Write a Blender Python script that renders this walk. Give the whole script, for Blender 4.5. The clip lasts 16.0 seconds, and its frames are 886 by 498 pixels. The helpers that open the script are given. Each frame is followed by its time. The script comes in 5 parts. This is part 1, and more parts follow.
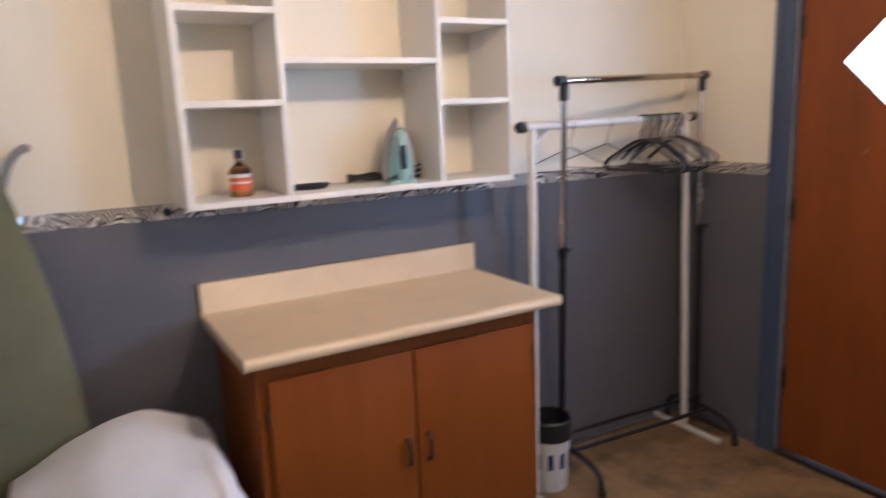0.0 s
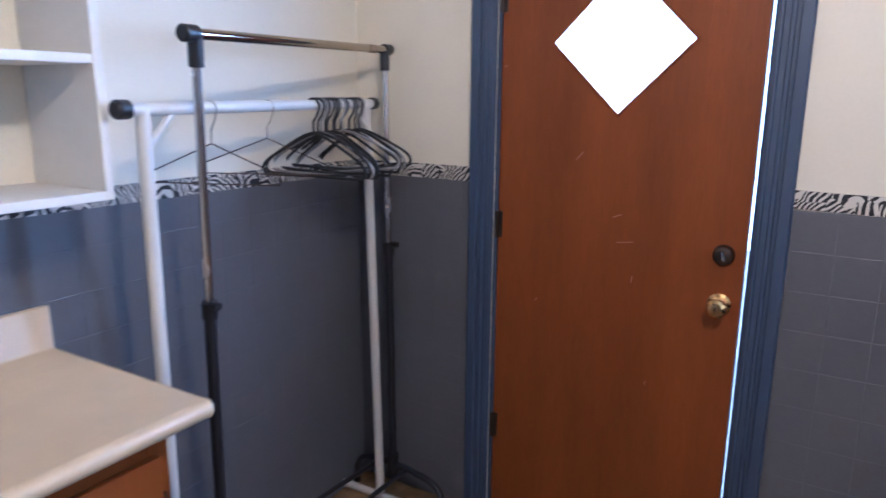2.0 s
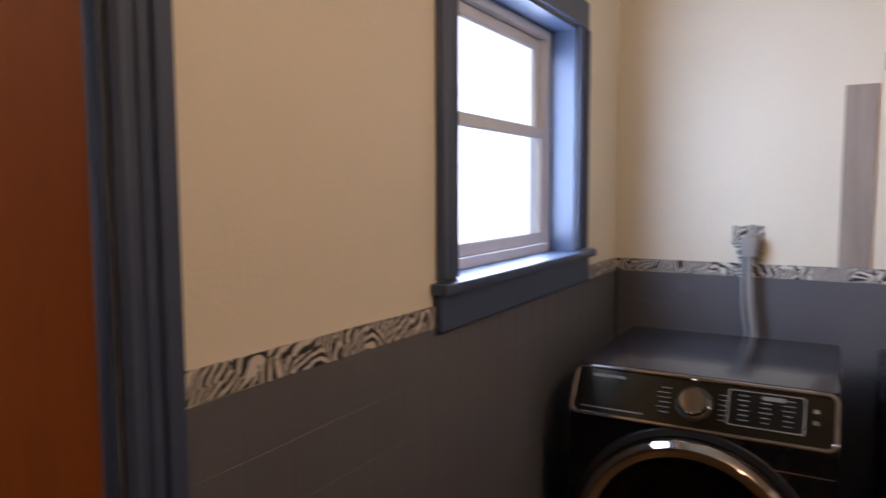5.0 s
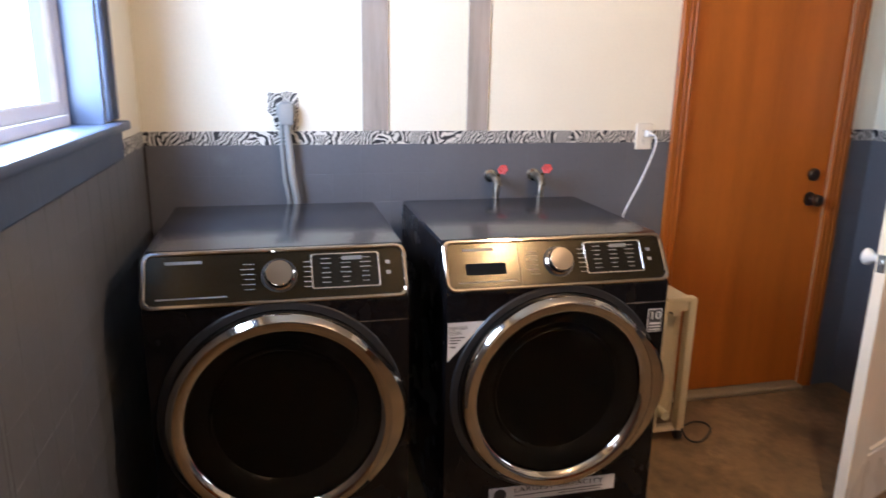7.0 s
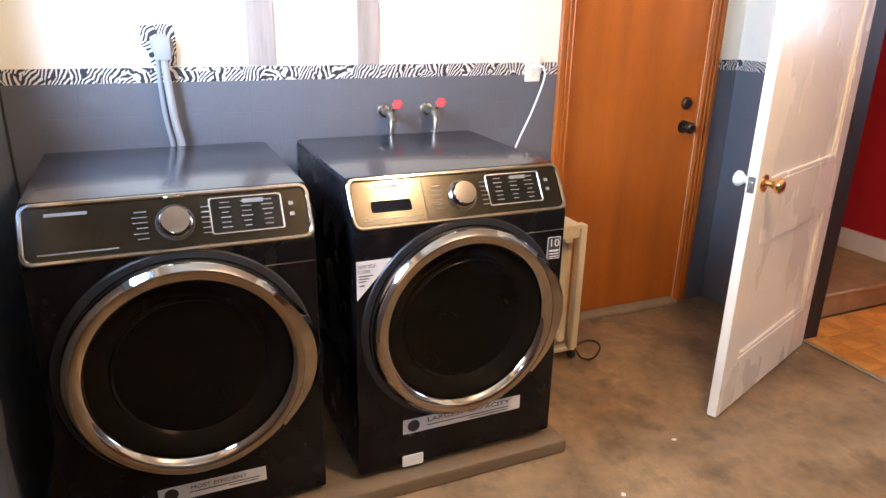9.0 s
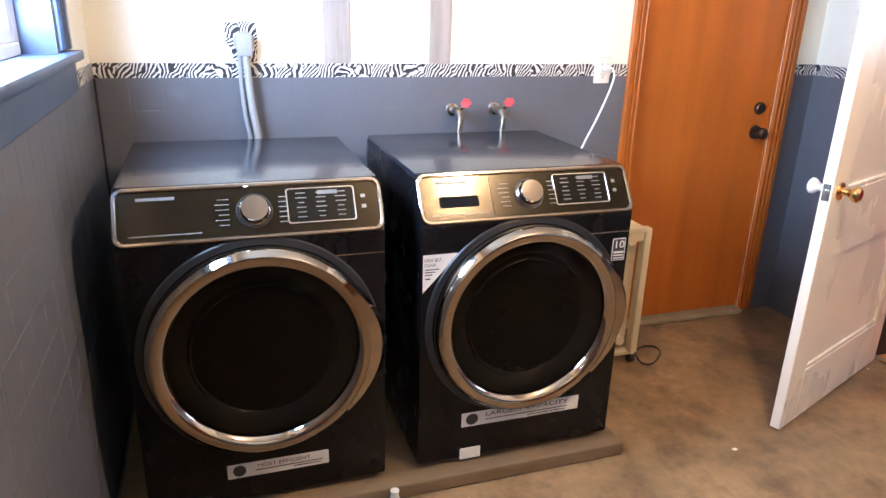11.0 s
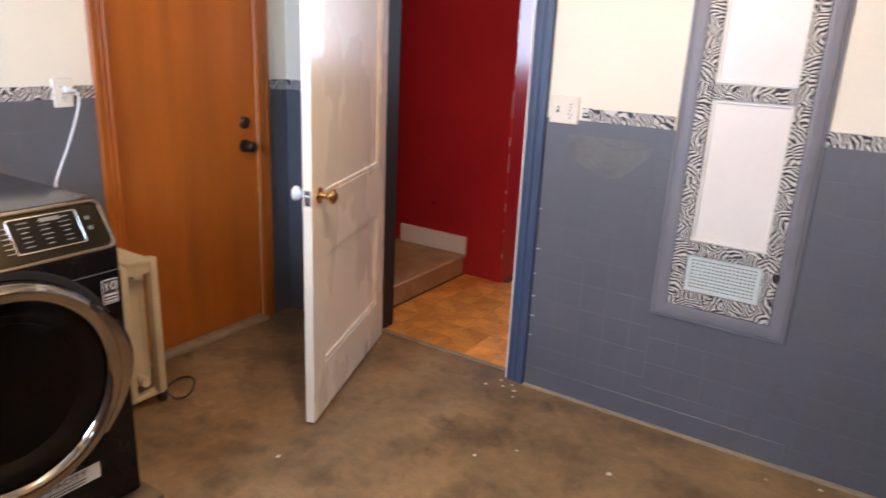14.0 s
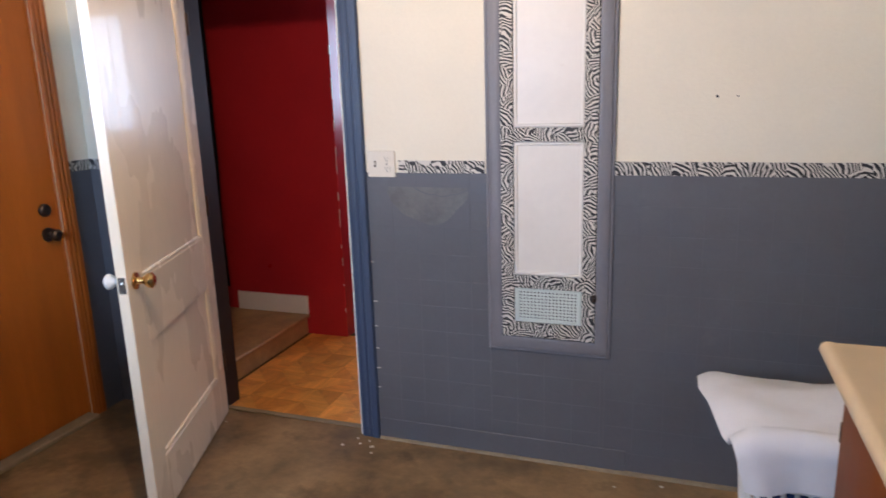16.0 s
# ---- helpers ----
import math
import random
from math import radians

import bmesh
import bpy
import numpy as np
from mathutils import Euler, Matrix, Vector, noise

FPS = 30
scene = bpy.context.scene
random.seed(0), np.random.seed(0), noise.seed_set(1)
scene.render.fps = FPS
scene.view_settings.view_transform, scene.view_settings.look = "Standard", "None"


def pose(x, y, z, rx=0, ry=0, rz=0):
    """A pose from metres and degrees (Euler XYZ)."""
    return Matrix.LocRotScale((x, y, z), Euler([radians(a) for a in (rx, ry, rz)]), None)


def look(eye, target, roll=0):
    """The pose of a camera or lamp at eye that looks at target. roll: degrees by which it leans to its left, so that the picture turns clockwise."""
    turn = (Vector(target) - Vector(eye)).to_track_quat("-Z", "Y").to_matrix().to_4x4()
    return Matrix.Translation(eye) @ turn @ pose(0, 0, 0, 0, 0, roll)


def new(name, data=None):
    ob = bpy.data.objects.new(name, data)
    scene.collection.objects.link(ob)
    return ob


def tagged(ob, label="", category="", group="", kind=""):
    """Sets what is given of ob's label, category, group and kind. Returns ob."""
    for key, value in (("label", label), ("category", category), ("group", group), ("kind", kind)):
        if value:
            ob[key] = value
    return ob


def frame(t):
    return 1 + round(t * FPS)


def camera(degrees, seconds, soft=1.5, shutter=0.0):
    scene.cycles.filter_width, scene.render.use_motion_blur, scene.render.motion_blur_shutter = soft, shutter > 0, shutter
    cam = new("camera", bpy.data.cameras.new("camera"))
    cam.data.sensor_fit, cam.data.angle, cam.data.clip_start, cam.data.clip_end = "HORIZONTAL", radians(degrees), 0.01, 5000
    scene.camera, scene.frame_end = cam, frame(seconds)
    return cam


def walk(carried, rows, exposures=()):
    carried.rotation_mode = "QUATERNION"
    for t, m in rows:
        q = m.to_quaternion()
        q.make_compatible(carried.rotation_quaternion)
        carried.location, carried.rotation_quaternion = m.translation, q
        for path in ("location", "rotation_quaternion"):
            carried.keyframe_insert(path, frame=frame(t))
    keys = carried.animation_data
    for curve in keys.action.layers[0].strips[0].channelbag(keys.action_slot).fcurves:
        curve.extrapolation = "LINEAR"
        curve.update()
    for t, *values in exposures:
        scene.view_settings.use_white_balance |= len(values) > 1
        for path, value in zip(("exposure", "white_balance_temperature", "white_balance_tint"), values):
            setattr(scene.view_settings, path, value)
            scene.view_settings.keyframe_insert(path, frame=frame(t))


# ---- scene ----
cam = camera(65.8, 16.0, shutter=0.4)
PATH = [
    (0, (2.338, -2.581, 1.497), (0.631, -1.61, 1.116), -2.4),
    (0.5, (2.148, -2.534, 1.505), (0.744, -1.144, 1.198), -1.5),
    (1, (2.016, -2.396, 1.48), (0.767, -0.882, 1.095), -2.3),
    (1.5, (1.849, -2.171, 1.472), (0.638, -0.616, 1.134), -1.1),
    (2, (1.642, -1.996, 1.479), (0.642, -0.32, 1.041), 0.5),
    (2.5, (1.358, -1.86, 1.478), (0.839, 0.048, 1.178), -0.1),
    (3, (1.191, -1.668, 1.467), (1.071, 0.314, 1.234), 1.3),
    (3.5, (0.969, -1.462, 1.413), (1.132, 0.532, 1.438), -3.2),
    (4, (0.83, -1.202, 1.447), (1.634, 0.628, 1.373), -1.7),
    (4.5, (0.821, -0.989, 1.46), (2.152, 0.5, 1.347), -1.6),
    (5, (0.918, -0.758, 1.489), (2.644, 0.237, 1.318), -0.2),
    (5.2, (0.952, -0.732, 1.498), (2.764, 0.083, 1.272), 0.4),
    (7.3, (1.042, -0.443, 1.435), (2.874, -1.048, 0.907), 1.7),
    (7.5, (1.041, -0.44, 1.456), (2.836, -1.139, 0.918), 2.3),
    (8, (1.077, -0.392, 1.432), (2.802, -1.265, 0.922), 1.2),
    (8.5, (1.079, -0.393, 1.427), (2.804, -1.22, 0.846), 1.4),
    (9, (1.067, -0.399, 1.431), (2.791, -1.164, 0.764), 1.2),
    (9.5, (1.072, -0.382, 1.427), (2.818, -1.102, 0.768), 0.7),
    (9.7, (1.061, -0.372, 1.424), (2.839, -1.017, 0.772), 0.7),
    (11.8, (1.04, -0.357, 1.443), (2.814, -0.983, 0.764), 2.2),
    (12, (1.038, -0.367, 1.452), (2.792, -1.054, 0.782), 2.5),
    (12.5, (1.022, -0.335, 1.463), (2.675, -1.293, 0.871), 0.9),
    (13, (1.131, -0.411, 1.437), (2.399, -1.845, 0.858), 2.3),
    (13.5, (1.063, -0.459, 1.433), (2.253, -1.96, 0.859), 2.8),
    (14, (1.026, -0.513, 1.45), (2.049, -2.129, 0.863), 2.7),
    (14.5, (0.979, -0.522, 1.445), (1.79, -2.279, 0.94), 0.1),
    (15, (0.961, -0.527, 1.465), (1.582, -2.368, 0.989), -1.3),
    (15.5, (0.942, -0.537, 1.465), (1.477, -2.403, 0.985), -0.9),
    (16, (0.96, -0.536, 1.497), (1.611, -2.371, 1.038), -1.8),
]
walk(cam, [(t, look(e, g, r)) for t, e, g, r in PATH], exposures=[
    (0.0, -0.6, 5150, 17), (0.45, -0.92, 4650, 19), (0.7, -1.1, 4450, 19), (1.5, -0.68, 4400, 17), (2.0, -0.45, 4200, 15), (2.5, -0.58, 4000, 15), (3.0, -1.15, 4000, 18), (3.5, -1.6, 4000, 20), (4.2, -1.78, 3950, 18), (4.5, -1.92, 4400, 18), (5.0, -1.75, 6150, 23), (5.2, -1.7, 6400, 23),
    (7.3, -0.55, 5700, 16), (8.0, -0.62, 5700, 16), (8.5, -0.28, 5650, 16), (9.0, 0.3, 5550, 15), (9.7, 0.47, 5550, 15), (11.8, 0.25, 5200, 15), (12.0, 0.38, 5150, 14), (12.5, 0.05, 4950, 14), (13.1, -0.26, 4900, 14), (13.5, -0.22, 5450, 14), (14.0, -0.33, 5500, 14), (15.3, -0.8, 5300, 14), (16.0, -0.77, 5350, 13)])

# ---- daylight and the ceiling lamp ----
world = bpy.data.worlds.new("daylight")
scene.world = world
world.use_nodes = True
sky = world.node_tree.nodes.new("ShaderNodeTexSky")
sky.sky_type = 'NISHITA'
sky.sun_disc = False
sky.sun_elevation, sky.sun_rotation = radians(48), radians(190)
world.node_tree.links.new(sky.outputs[0], world.node_tree.nodes["Background"].inputs[0])
world.node_tree.nodes["Background"].inputs[1].default_value = 0.15


def lamp(name, kind, energy, color, m, **settings):
    data = bpy.data.lights.new(name, kind)
    data.energy, data.color = energy, color
    if "angle" in settings:
        data.angle = settings["angle"]
    if "size" in settings:
        data.shape, data.size, data.size_y = 'RECTANGLE', *settings["size"]
    if "radius" in settings:
        data.shadow_soft_size = settings["radius"]
    ob = new(name, data)
    ob.matrix_world = m
    return ob


lamp("sun", 'SUN', 4.0, (1, 0.95, 0.88), pose(0, 0, 10, 42, 0, 10), angle=radians(0.5))
lamp("window_daylight", 'AREA', 66.0, (0.64, 0.81, 1.0), pose(2.70, 0.085, 1.63, -90, 0, 0), size=(0.72, 0.6))
lamp("door_glass_daylight", 'AREA', 8.0, (0.64, 0.81, 1.0), pose(1.031, 0.045, 1.635, -90, 45, 0), size=(0.26, 0.26))
lamp("hall_window_daylight", 'AREA', 20.0, (0.76, 0.87, 1.0), pose(2.335, -5.40, 1.66, 90, 0, 0), size=(0.68, 0.78))
lamp("ceiling_bulb_light", 'POINT', 106.0, (1.0, 0.67, 0.37), pose(1.81, -1.59, 2.27), radius=0.045)

# ---- materials ----


def mat(name, base, rough=0.5, metal=0.0, var=0.12, scale=5.0, bump=0.08, fine=60.0, stretch=(1, 1, 1), coat=0.0, dirt=None, dirt_scale=2.5, dirt_at=0.58, piece=0.0, spec=0.5, bump_dist=0.004):
    m = bpy.data.materials.new(name)
    m.use_nodes = True
    nt = m.node_tree
    b = nt.nodes["Principled BSDF"]
    co = nt.nodes.new("ShaderNodeTexCoord")
    mp = nt.nodes.new("ShaderNodeMapping")
    mp.inputs["Scale"].default_value = stretch
    nt.links.new(co.outputs["Object"], mp.inputs[0])

    def noise_tex(s, detail, rough_n=0.55):
        n = nt.nodes.new("ShaderNodeTexNoise")
        n.inputs["Scale"].default_value, n.inputs["Detail"].default_value, n.inputs["Roughness"].default_value = s, detail, rough_n
        nt.links.new(mp.outputs[0], n.inputs["Vector"])
        return n

    big, small = noise_tex(scale, 3), noise_tex(fine, 4, 0.65)
    add = nt.nodes.new("ShaderNodeMath")
    add.operation = 'MULTIPLY_ADD'
    nt.links.new(small.outputs[0], add.inputs[0])
    add.inputs[1].default_value = 0.45
    nt.links.new(big.outputs[0], add.inputs[2])
    ramp = nt.nodes.new("ShaderNodeValToRGB")
    lo, hi = ramp.color_ramp.elements
    lo.position, hi.position = 0.48, 0.98
    lo.color = (*[max(0, c * (1 - var)) for c in base], 1)
    hi.color = (*[min(1, c * (1 + var)) for c in base], 1)
    nt.links.new(add.outputs[0], ramp.inputs[0])
    col = ramp.outputs[0]
    if dirt:
        dn = nt.nodes.new("ShaderNodeTexNoise")
        dn.inputs["Scale"].default_value, dn.inputs["Detail"].default_value, dn.inputs["Roughness"].default_value = dirt_scale, 6, 0.62
        nt.links.new(co.outputs["Object"], dn.inputs["Vector"])
        dr = nt.nodes.new("ShaderNodeValToRGB")
        dr.color_ramp.elements[0].position, dr.color_ramp.elements[1].position = dirt_at, dirt_at + 0.16
        nt.links.new(dn.outputs[0], dr.inputs[0])
        mix = nt.nodes.new("ShaderNodeMix")
        mix.data_type = 'RGBA'
        nt.links.new(dr.outputs[0], mix.inputs["Factor"])
        nt.links.new(col, mix.inputs[6])
        mix.inputs[7].default_value = (*dirt, 1)
        col = mix.outputs[2]
    if piece:
        info = nt.nodes.new("ShaderNodeObjectInfo")
        hs = nt.nodes.new("ShaderNodeHueSaturation")
        rng = nt.nodes.new("ShaderNodeMapRange")
        rng.inputs[3].default_value, rng.inputs[4].default_value = 1 - piece, 1 + piece
        nt.links.new(info.outputs["Random"], rng.inputs[0])
        nt.links.new(rng.outputs[0], hs.inputs["Value"])
        nt.links.new(col, hs.inputs["Color"])
        col = hs.outputs[0]
    nt.links.new(col, b.inputs["Base Color"])
    rr = nt.nodes.new("ShaderNodeMapRange")
    rr.inputs[3].default_value, rr.inputs[4].default_value = max(0.02, rough * 0.8), min(1, rough * 1.25)
    nt.links.new(big.outputs[0], rr.inputs[0])
    nt.links.new(rr.outputs[0], b.inputs["Roughness"])
    b.inputs["Metallic"].default_value = metal
    b.inputs["Coat Weight"].default_value = coat
    b.inputs["Specular IOR Level"].default_value = spec
    if bump:
        bp = nt.nodes.new("ShaderNodeBump")
        bp.inputs["Strength"].default_value, bp.inputs["Distance"].default_value = bump, bump_dist
        nt.links.new(small.outputs[0], bp.inputs["Height"])
        nt.links.new(bp.outputs[0], b.inputs["Normal"])
    return m


def zebra(name):
    """Black and off-white zebra-stripe paper."""
    m = bpy.data.materials.new(name)
    m.use_nodes = True
    nt = m.node_tree
    b = nt.nodes["Principled BSDF"]
    co = nt.nodes.new("ShaderNodeTexCoord")
    warp = nt.nodes.new("ShaderNodeTexNoise")
    warp.inputs["Scale"].default_value, warp.inputs["Detail"].default_value = 26.0, 1.0
    nt.links.new(co.outputs["Object"], warp.inputs["Vector"])
    cells = nt.nodes.new("ShaderNodeTexVoronoi")
    cells.inputs["Scale"].default_value = 19.0
    nt.links.new(co.outputs["Object"], cells.inputs["Vector"])
    def sums(op, x, y, z=None):
        n = nt.nodes.new("ShaderNodeMath")
        n.operation = op
        for k, v in enumerate((x, y, z)):
            if isinstance(v, (int, float)):
                n.inputs[k].default_value = v
            elif v is not None:
                nt.links.new(v, n.inputs[k])
        return n.outputs[0]

    sep, rgb = nt.nodes.new("ShaderNodeSeparateXYZ"), nt.nodes.new("ShaderNodeSeparateColor")
    nt.links.new(co.outputs["Object"], sep.inputs[0])
    nt.links.new(cells.outputs["Color"], rgb.inputs[0])
    turn_of = sums('MULTIPLY', rgb.outputs[0], 3.14)
    along = sums('ADD', sep.outputs[0], sep.outputs[1])
    across = sums('ADD', sep.outputs[2], sums('SUBTRACT', sep.outputs[1], sep.outputs[0]))
    run = sums('ADD', sums('MULTIPLY', along, sums('COSINE', turn_of, 0.0)), sums('MULTIPLY', across, sums('SINE', turn_of, 0.0)))
    bowed = sums('MULTIPLY_ADD', cells.outputs["Distance"], 9.0, sums('MULTIPLY', warp.outputs[0], 11.0))
    stripes = sums('SINE', sums('MULTIPLY_ADD', run, 350.0, bowed), 0.0)
    r = nt.nodes.new("ShaderNodeValToRGB")
    r.color_ramp.elements[0].position, r.color_ramp.elements[1].position = 0.0, 0.18
    r.color_ramp.elements[0].color, r.color_ramp.elements[1].color = (0.015, 0.015, 0.017, 1), (0.66, 0.62, 0.55, 1)
    nt.links.new(stripes, r.inputs[0])
    nt.links.new(r.outputs[0], b.inputs["Base Color"])
    b.inputs["Roughness"].default_value = 0.55
    return m


def glass(name, tint, rough=0.0):
    m = bpy.data.materials.new(name)
    m.use_nodes = True
    b = m.node_tree.nodes["Principled BSDF"]
    b.inputs["Base Color"].default_value = (*tint, 1)
    b.inputs["Transmission Weight"].default_value = 1.0
    b.inputs["Roughness"].default_value = rough
    b.inputs["IOR"].default_value = 1.45
    return m


def smoked_glass(name, tint, gloss):
    """Thin tinted cover: straight see-through with a faint mirror gloss."""
    m = bpy.data.materials.new(name)
    m.use_nodes = True
    nt = m.node_tree
    nt.nodes.remove(nt.nodes["Principled BSDF"])
    clear, shine, mix = nt.nodes.new("ShaderNodeBsdfTransparent"), nt.nodes.new("ShaderNodeBsdfGlossy"), nt.nodes.new("ShaderNodeMixShader")
    clear.inputs["Color"].default_value = (*tint, 1)
    shine.inputs["Roughness"].default_value = 0.03
    mix.inputs[0].default_value = gloss
    nt.links.new(clear.outputs[0], mix.inputs[1])
    nt.links.new(shine.outputs[0], mix.inputs[2])
    nt.links.new(mix.outputs[0], nt.nodes["Material Output"].inputs["Surface"])
    return m


def glow(name, color, strength):
    m = bpy.data.materials.new(name)
    m.use_nodes = True
    b = m.node_tree.nodes["Principled BSDF"]
    b.inputs["Base Color"].default_value = (*color, 1)
    b.inputs["Emission Color"].default_value = (*color, 1)
    b.inputs["Emission Strength"].default_value = strength
    return m


CREAM = mat("cream_wall_paint", (0.79, 0.735, 0.60), 0.6, var=0.05, scale=1.6, bump=0.25, fine=90, dirt=(0.74, 0.66, 0.49), dirt_scale=1.3, dirt_at=0.62)
GREY = mat("grey_wall_paint", (0.112, 0.114, 0.128), 0.42, var=0.09, scale=2.2, bump=0.16, fine=70, dirt=(0.15, 0.151, 0.162), dirt_scale=3.0, dirt_at=0.62)
BLUE = mat("blue_grey_trim_paint", (0.050, 0.072, 0.130), 0.4, var=0.12, scale=5, bump=0.15, fine=45, stretch=(1, 1, 0.3))
PATCHGREY = mat("scuffed_grey_paint", (0.135, 0.134, 0.136), 0.6, var=0.22, scale=14, bump=0.4, fine=60)
PANELGREY = mat("warm_grey_trim_paint", (0.185, 0.18, 0.20), 0.45, var=0.08, scale=6, bump=0.1)
WHITE = mat("white_gloss_paint", (0.78, 0.74, 0.68), 0.35, var=0.05, scale=3, bump=0.1, fine=30, dirt=(0.55, 0.47, 0.36), dirt_scale=5, dirt_at=0.68)
DOORWHITE = mat("aged_white_door_paint", (0.82, 0.725, 0.57), 0.27, coat=0.22, var=0.05, scale=4, bump=0.15, fine=26, stretch=(1, 1, 0.4), dirt=(0.775, 0.675, 0.52), dirt_scale=4, dirt_at=0.68)
SHELFWHITE = mat("white_shelf_paint", (0.76, 0.73, 0.67), 0.45, var=0.05, scale=4, bump=0.1)
# ceilings are out of view; colour darkened to weaken bounced fill light
CEIL = mat("low_bounce_ceiling", (0.44, 0.40, 0.34), 0.8, var=0.04, scale=3, bump=0.2)
ZEBRA = zebra("zebra_stripe_paper")
CONCRETE = mat("stained_concrete", (0.232, 0.147, 0.069), 0.48, var=0.5, scale=3.6, bump=0.35, fine=22, dirt=(0.118, 0.073, 0.034), dirt_scale=4.2, dirt_at=0.52)
MAHOGANY = mat("dark_red_wood", (0.196, 0.053, 0.007), 0.46, spec=0.3, var=0.2, scale=2.2, bump=0.3, fine=40, stretch=(3, 3, 0.4))
ORANGE = mat("orange_varnished_wood", (0.37, 0.102, 0.008), 0.36, spec=0.35, var=0.2, scale=2.0, bump=0.2, fine=44, stretch=(4, 4, 0.28))
CABWOOD = mat("honey_cabinet_wood", (0.175, 0.047, 0.004), 0.5, spec=0.2, var=0.13, scale=2.2, bump=0.15, fine=48, stretch=(4, 4, 0.3))
LAMINATE = mat("beige_laminate", (0.60, 0.460, 0.285), 0.3, var=0.06, scale=9, bump=0.04, fine=200, dirt=(0.50, 0.37, 0.22), dirt_scale=4, dirt_at=0.68)
GREYWOOD = mat("weathered_bare_wood", (0.33, 0.275, 0.235), 0.75, var=0.22, scale=6, bump=0.3, fine=60, stretch=(6, 6, 0.4), dirt=(0.16, 0.13, 0.11), dirt_scale=16, dirt_at=0.66)
PLY = mat("raw_plywood", (0.17, 0.115, 0.06), 0.7, var=0.25, scale=4, bump=0.25, fine=50, stretch=(3, 0.5, 3), dirt=(0.16, 0.11, 0.07), dirt_scale=5, dirt_at=0.56)
REDPAINT = mat("dark_red_wall_paint", (0.42, 0.018, 0.022), 0.3, var=0.1, scale=2.5, bump=0.12, fine=60)
PARQUET = mat("parquet_vinyl", (0.74, 0.32, 0.055), 0.35, var=0.25, scale=10, bump=0.06, fine=90, stretch=(3, 0.6, 1), piece=0.16)
PARQUET_B = mat("parquet_vinyl_dark", (0.63, 0.25, 0.040), 0.35, var=0.25, scale=10, bump=0.06, fine=90, stretch=(0.6, 3, 1), piece=0.16)
STEPWOOD = mat("worn_step_vinyl", (0.42, 0.27, 0.12), 0.5, var=0.25, scale=8, bump=0.15, fine=60)
GROUT = mat("dark_joint", (0.09, 0.055, 0.025), 0.8, var=0.2)
ENAMEL = mat("charcoal_enamel", (0.0055, 0.0048, 0.0055), 0.26, metal=0.0, var=0.12, scale=8, bump=0.02, fine=300, spec=0.19)
TOPGREY = mat("washer_top_enamel", (0.014, 0.015, 0.021), 0.2, metal=0.0, var=0.12, scale=6, bump=0.02, fine=200, coat=0.25, dirt=(0.10, 0.10, 0.11), dirt_scale=9, dirt_at=0.66)
IRONGREY = mat("pale_grey_plastic", (0.33, 0.33, 0.34), 0.35, var=0.08, bump=0.02)
PANELMETAL = mat("brushed_graphite_metal", (0.043, 0.036, 0.024), 0.18, metal=0.95, var=0.1, scale=5, bump=0.02, fine=300, stretch=(1, 0.2, 4))
CHROME = mat("chrome", (0.42, 0.37, 0.31), 0.1, metal=1.0, var=0.04, bump=0.0)
STEEL = mat("brushed_steel", (0.60, 0.58, 0.55), 0.25, metal=1.0, var=0.05, bump=0.02)
TAPMETAL = mat("tarnished_tap_metal", (0.25, 0.22, 0.18), 0.32, metal=1.0, var=0.25, scale=30, bump=0.05)
BRASS = mat("worn_brass", (0.72, 0.45, 0.17), 0.2, metal=1.0, var=0.15, scale=40, bump=0.02)
BRONZE = mat("dark_bronze", (0.09, 0.065, 0.05), 0.3, metal=0.9, var=0.2, scale=40, bump=0.02)
BOWLSHADE = mat("bowl_depth_shade", (0.004, 0.004, 0.004), 0.05, var=0.1, bump=0.0, spec=0.12)
BOWL = mat("dark_inner_bowl", (0.009, 0.008, 0.007), 0.2, var=0.15, bump=0.0, spec=0.16)
DISPLAY = mat("smoked_display_window", (0.030, 0.027, 0.022), 0.14, metal=0.85, var=0.08, bump=0.0)
SMOKED = smoked_glass("smoked_cover_glass", (0.80, 0.77, 0.73), 0.009)
BLACK = mat("black_plastic", (0.012, 0.012, 0.013), 0.38, var=0.15, bump=0.03)
BLACKTUBE = mat("black_powder_coat", (0.014, 0.015, 0.020), 0.34, var=0.15, bump=0.03)
WHITETUBE = mat("white_powder_coat", (0.66, 0.64, 0.60), 0.35, var=0.06, bump=0.03, dirt=(0.45, 0.40, 0.33), dirt_scale=9, dirt_at=0.68)
PLASTIC = mat("ivory_plastic", (0.74, 0.68, 0.57), 0.35, var=0.05, bump=0.02)
WHITEPLASTIC = mat("white_plastic", (0.76, 0.76, 0.74), 0.4, var=0.04, bump=0.02)
HEATER = mat("cream_heater_enamel", (0.58, 0.48, 0.30), 0.4, var=0.08, bump=0.03, dirt=(0.40, 0.31, 0.19), dirt_scale=7, dirt_at=0.62)
GREYCORD = mat("grey_rubber_cord", (0.26, 0.255, 0.25), 0.5, var=0.1, bump=0.04)
REDPLASTIC = mat("red_tap_paint", (0.42, 0.03, 0.026), 0.4, var=0.12, bump=0.03)
PAPER = mat("white_sticker_paper", (0.66, 0.66, 0.66), 0.5, var=0.05, bump=0.0)
INK = mat("black_ink", (0.02, 0.02, 0.022), 0.5, var=0.05, bump=0.0)
PALEINK = mat("pale_grey_ink", (0.13, 0.127, 0.12), 0.4, var=0.05, bump=0.0)
TOWEL = mat("white_towel_cotton", (0.76, 0.76, 0.80), 0.95, var=0.05, scale=9, bump=0.7, fine=320)
NAVY = mat("navy_cotton", (0.012, 0.030, 0.11), 0.9, var=0.25, scale=9, bump=0.4, fine=200)
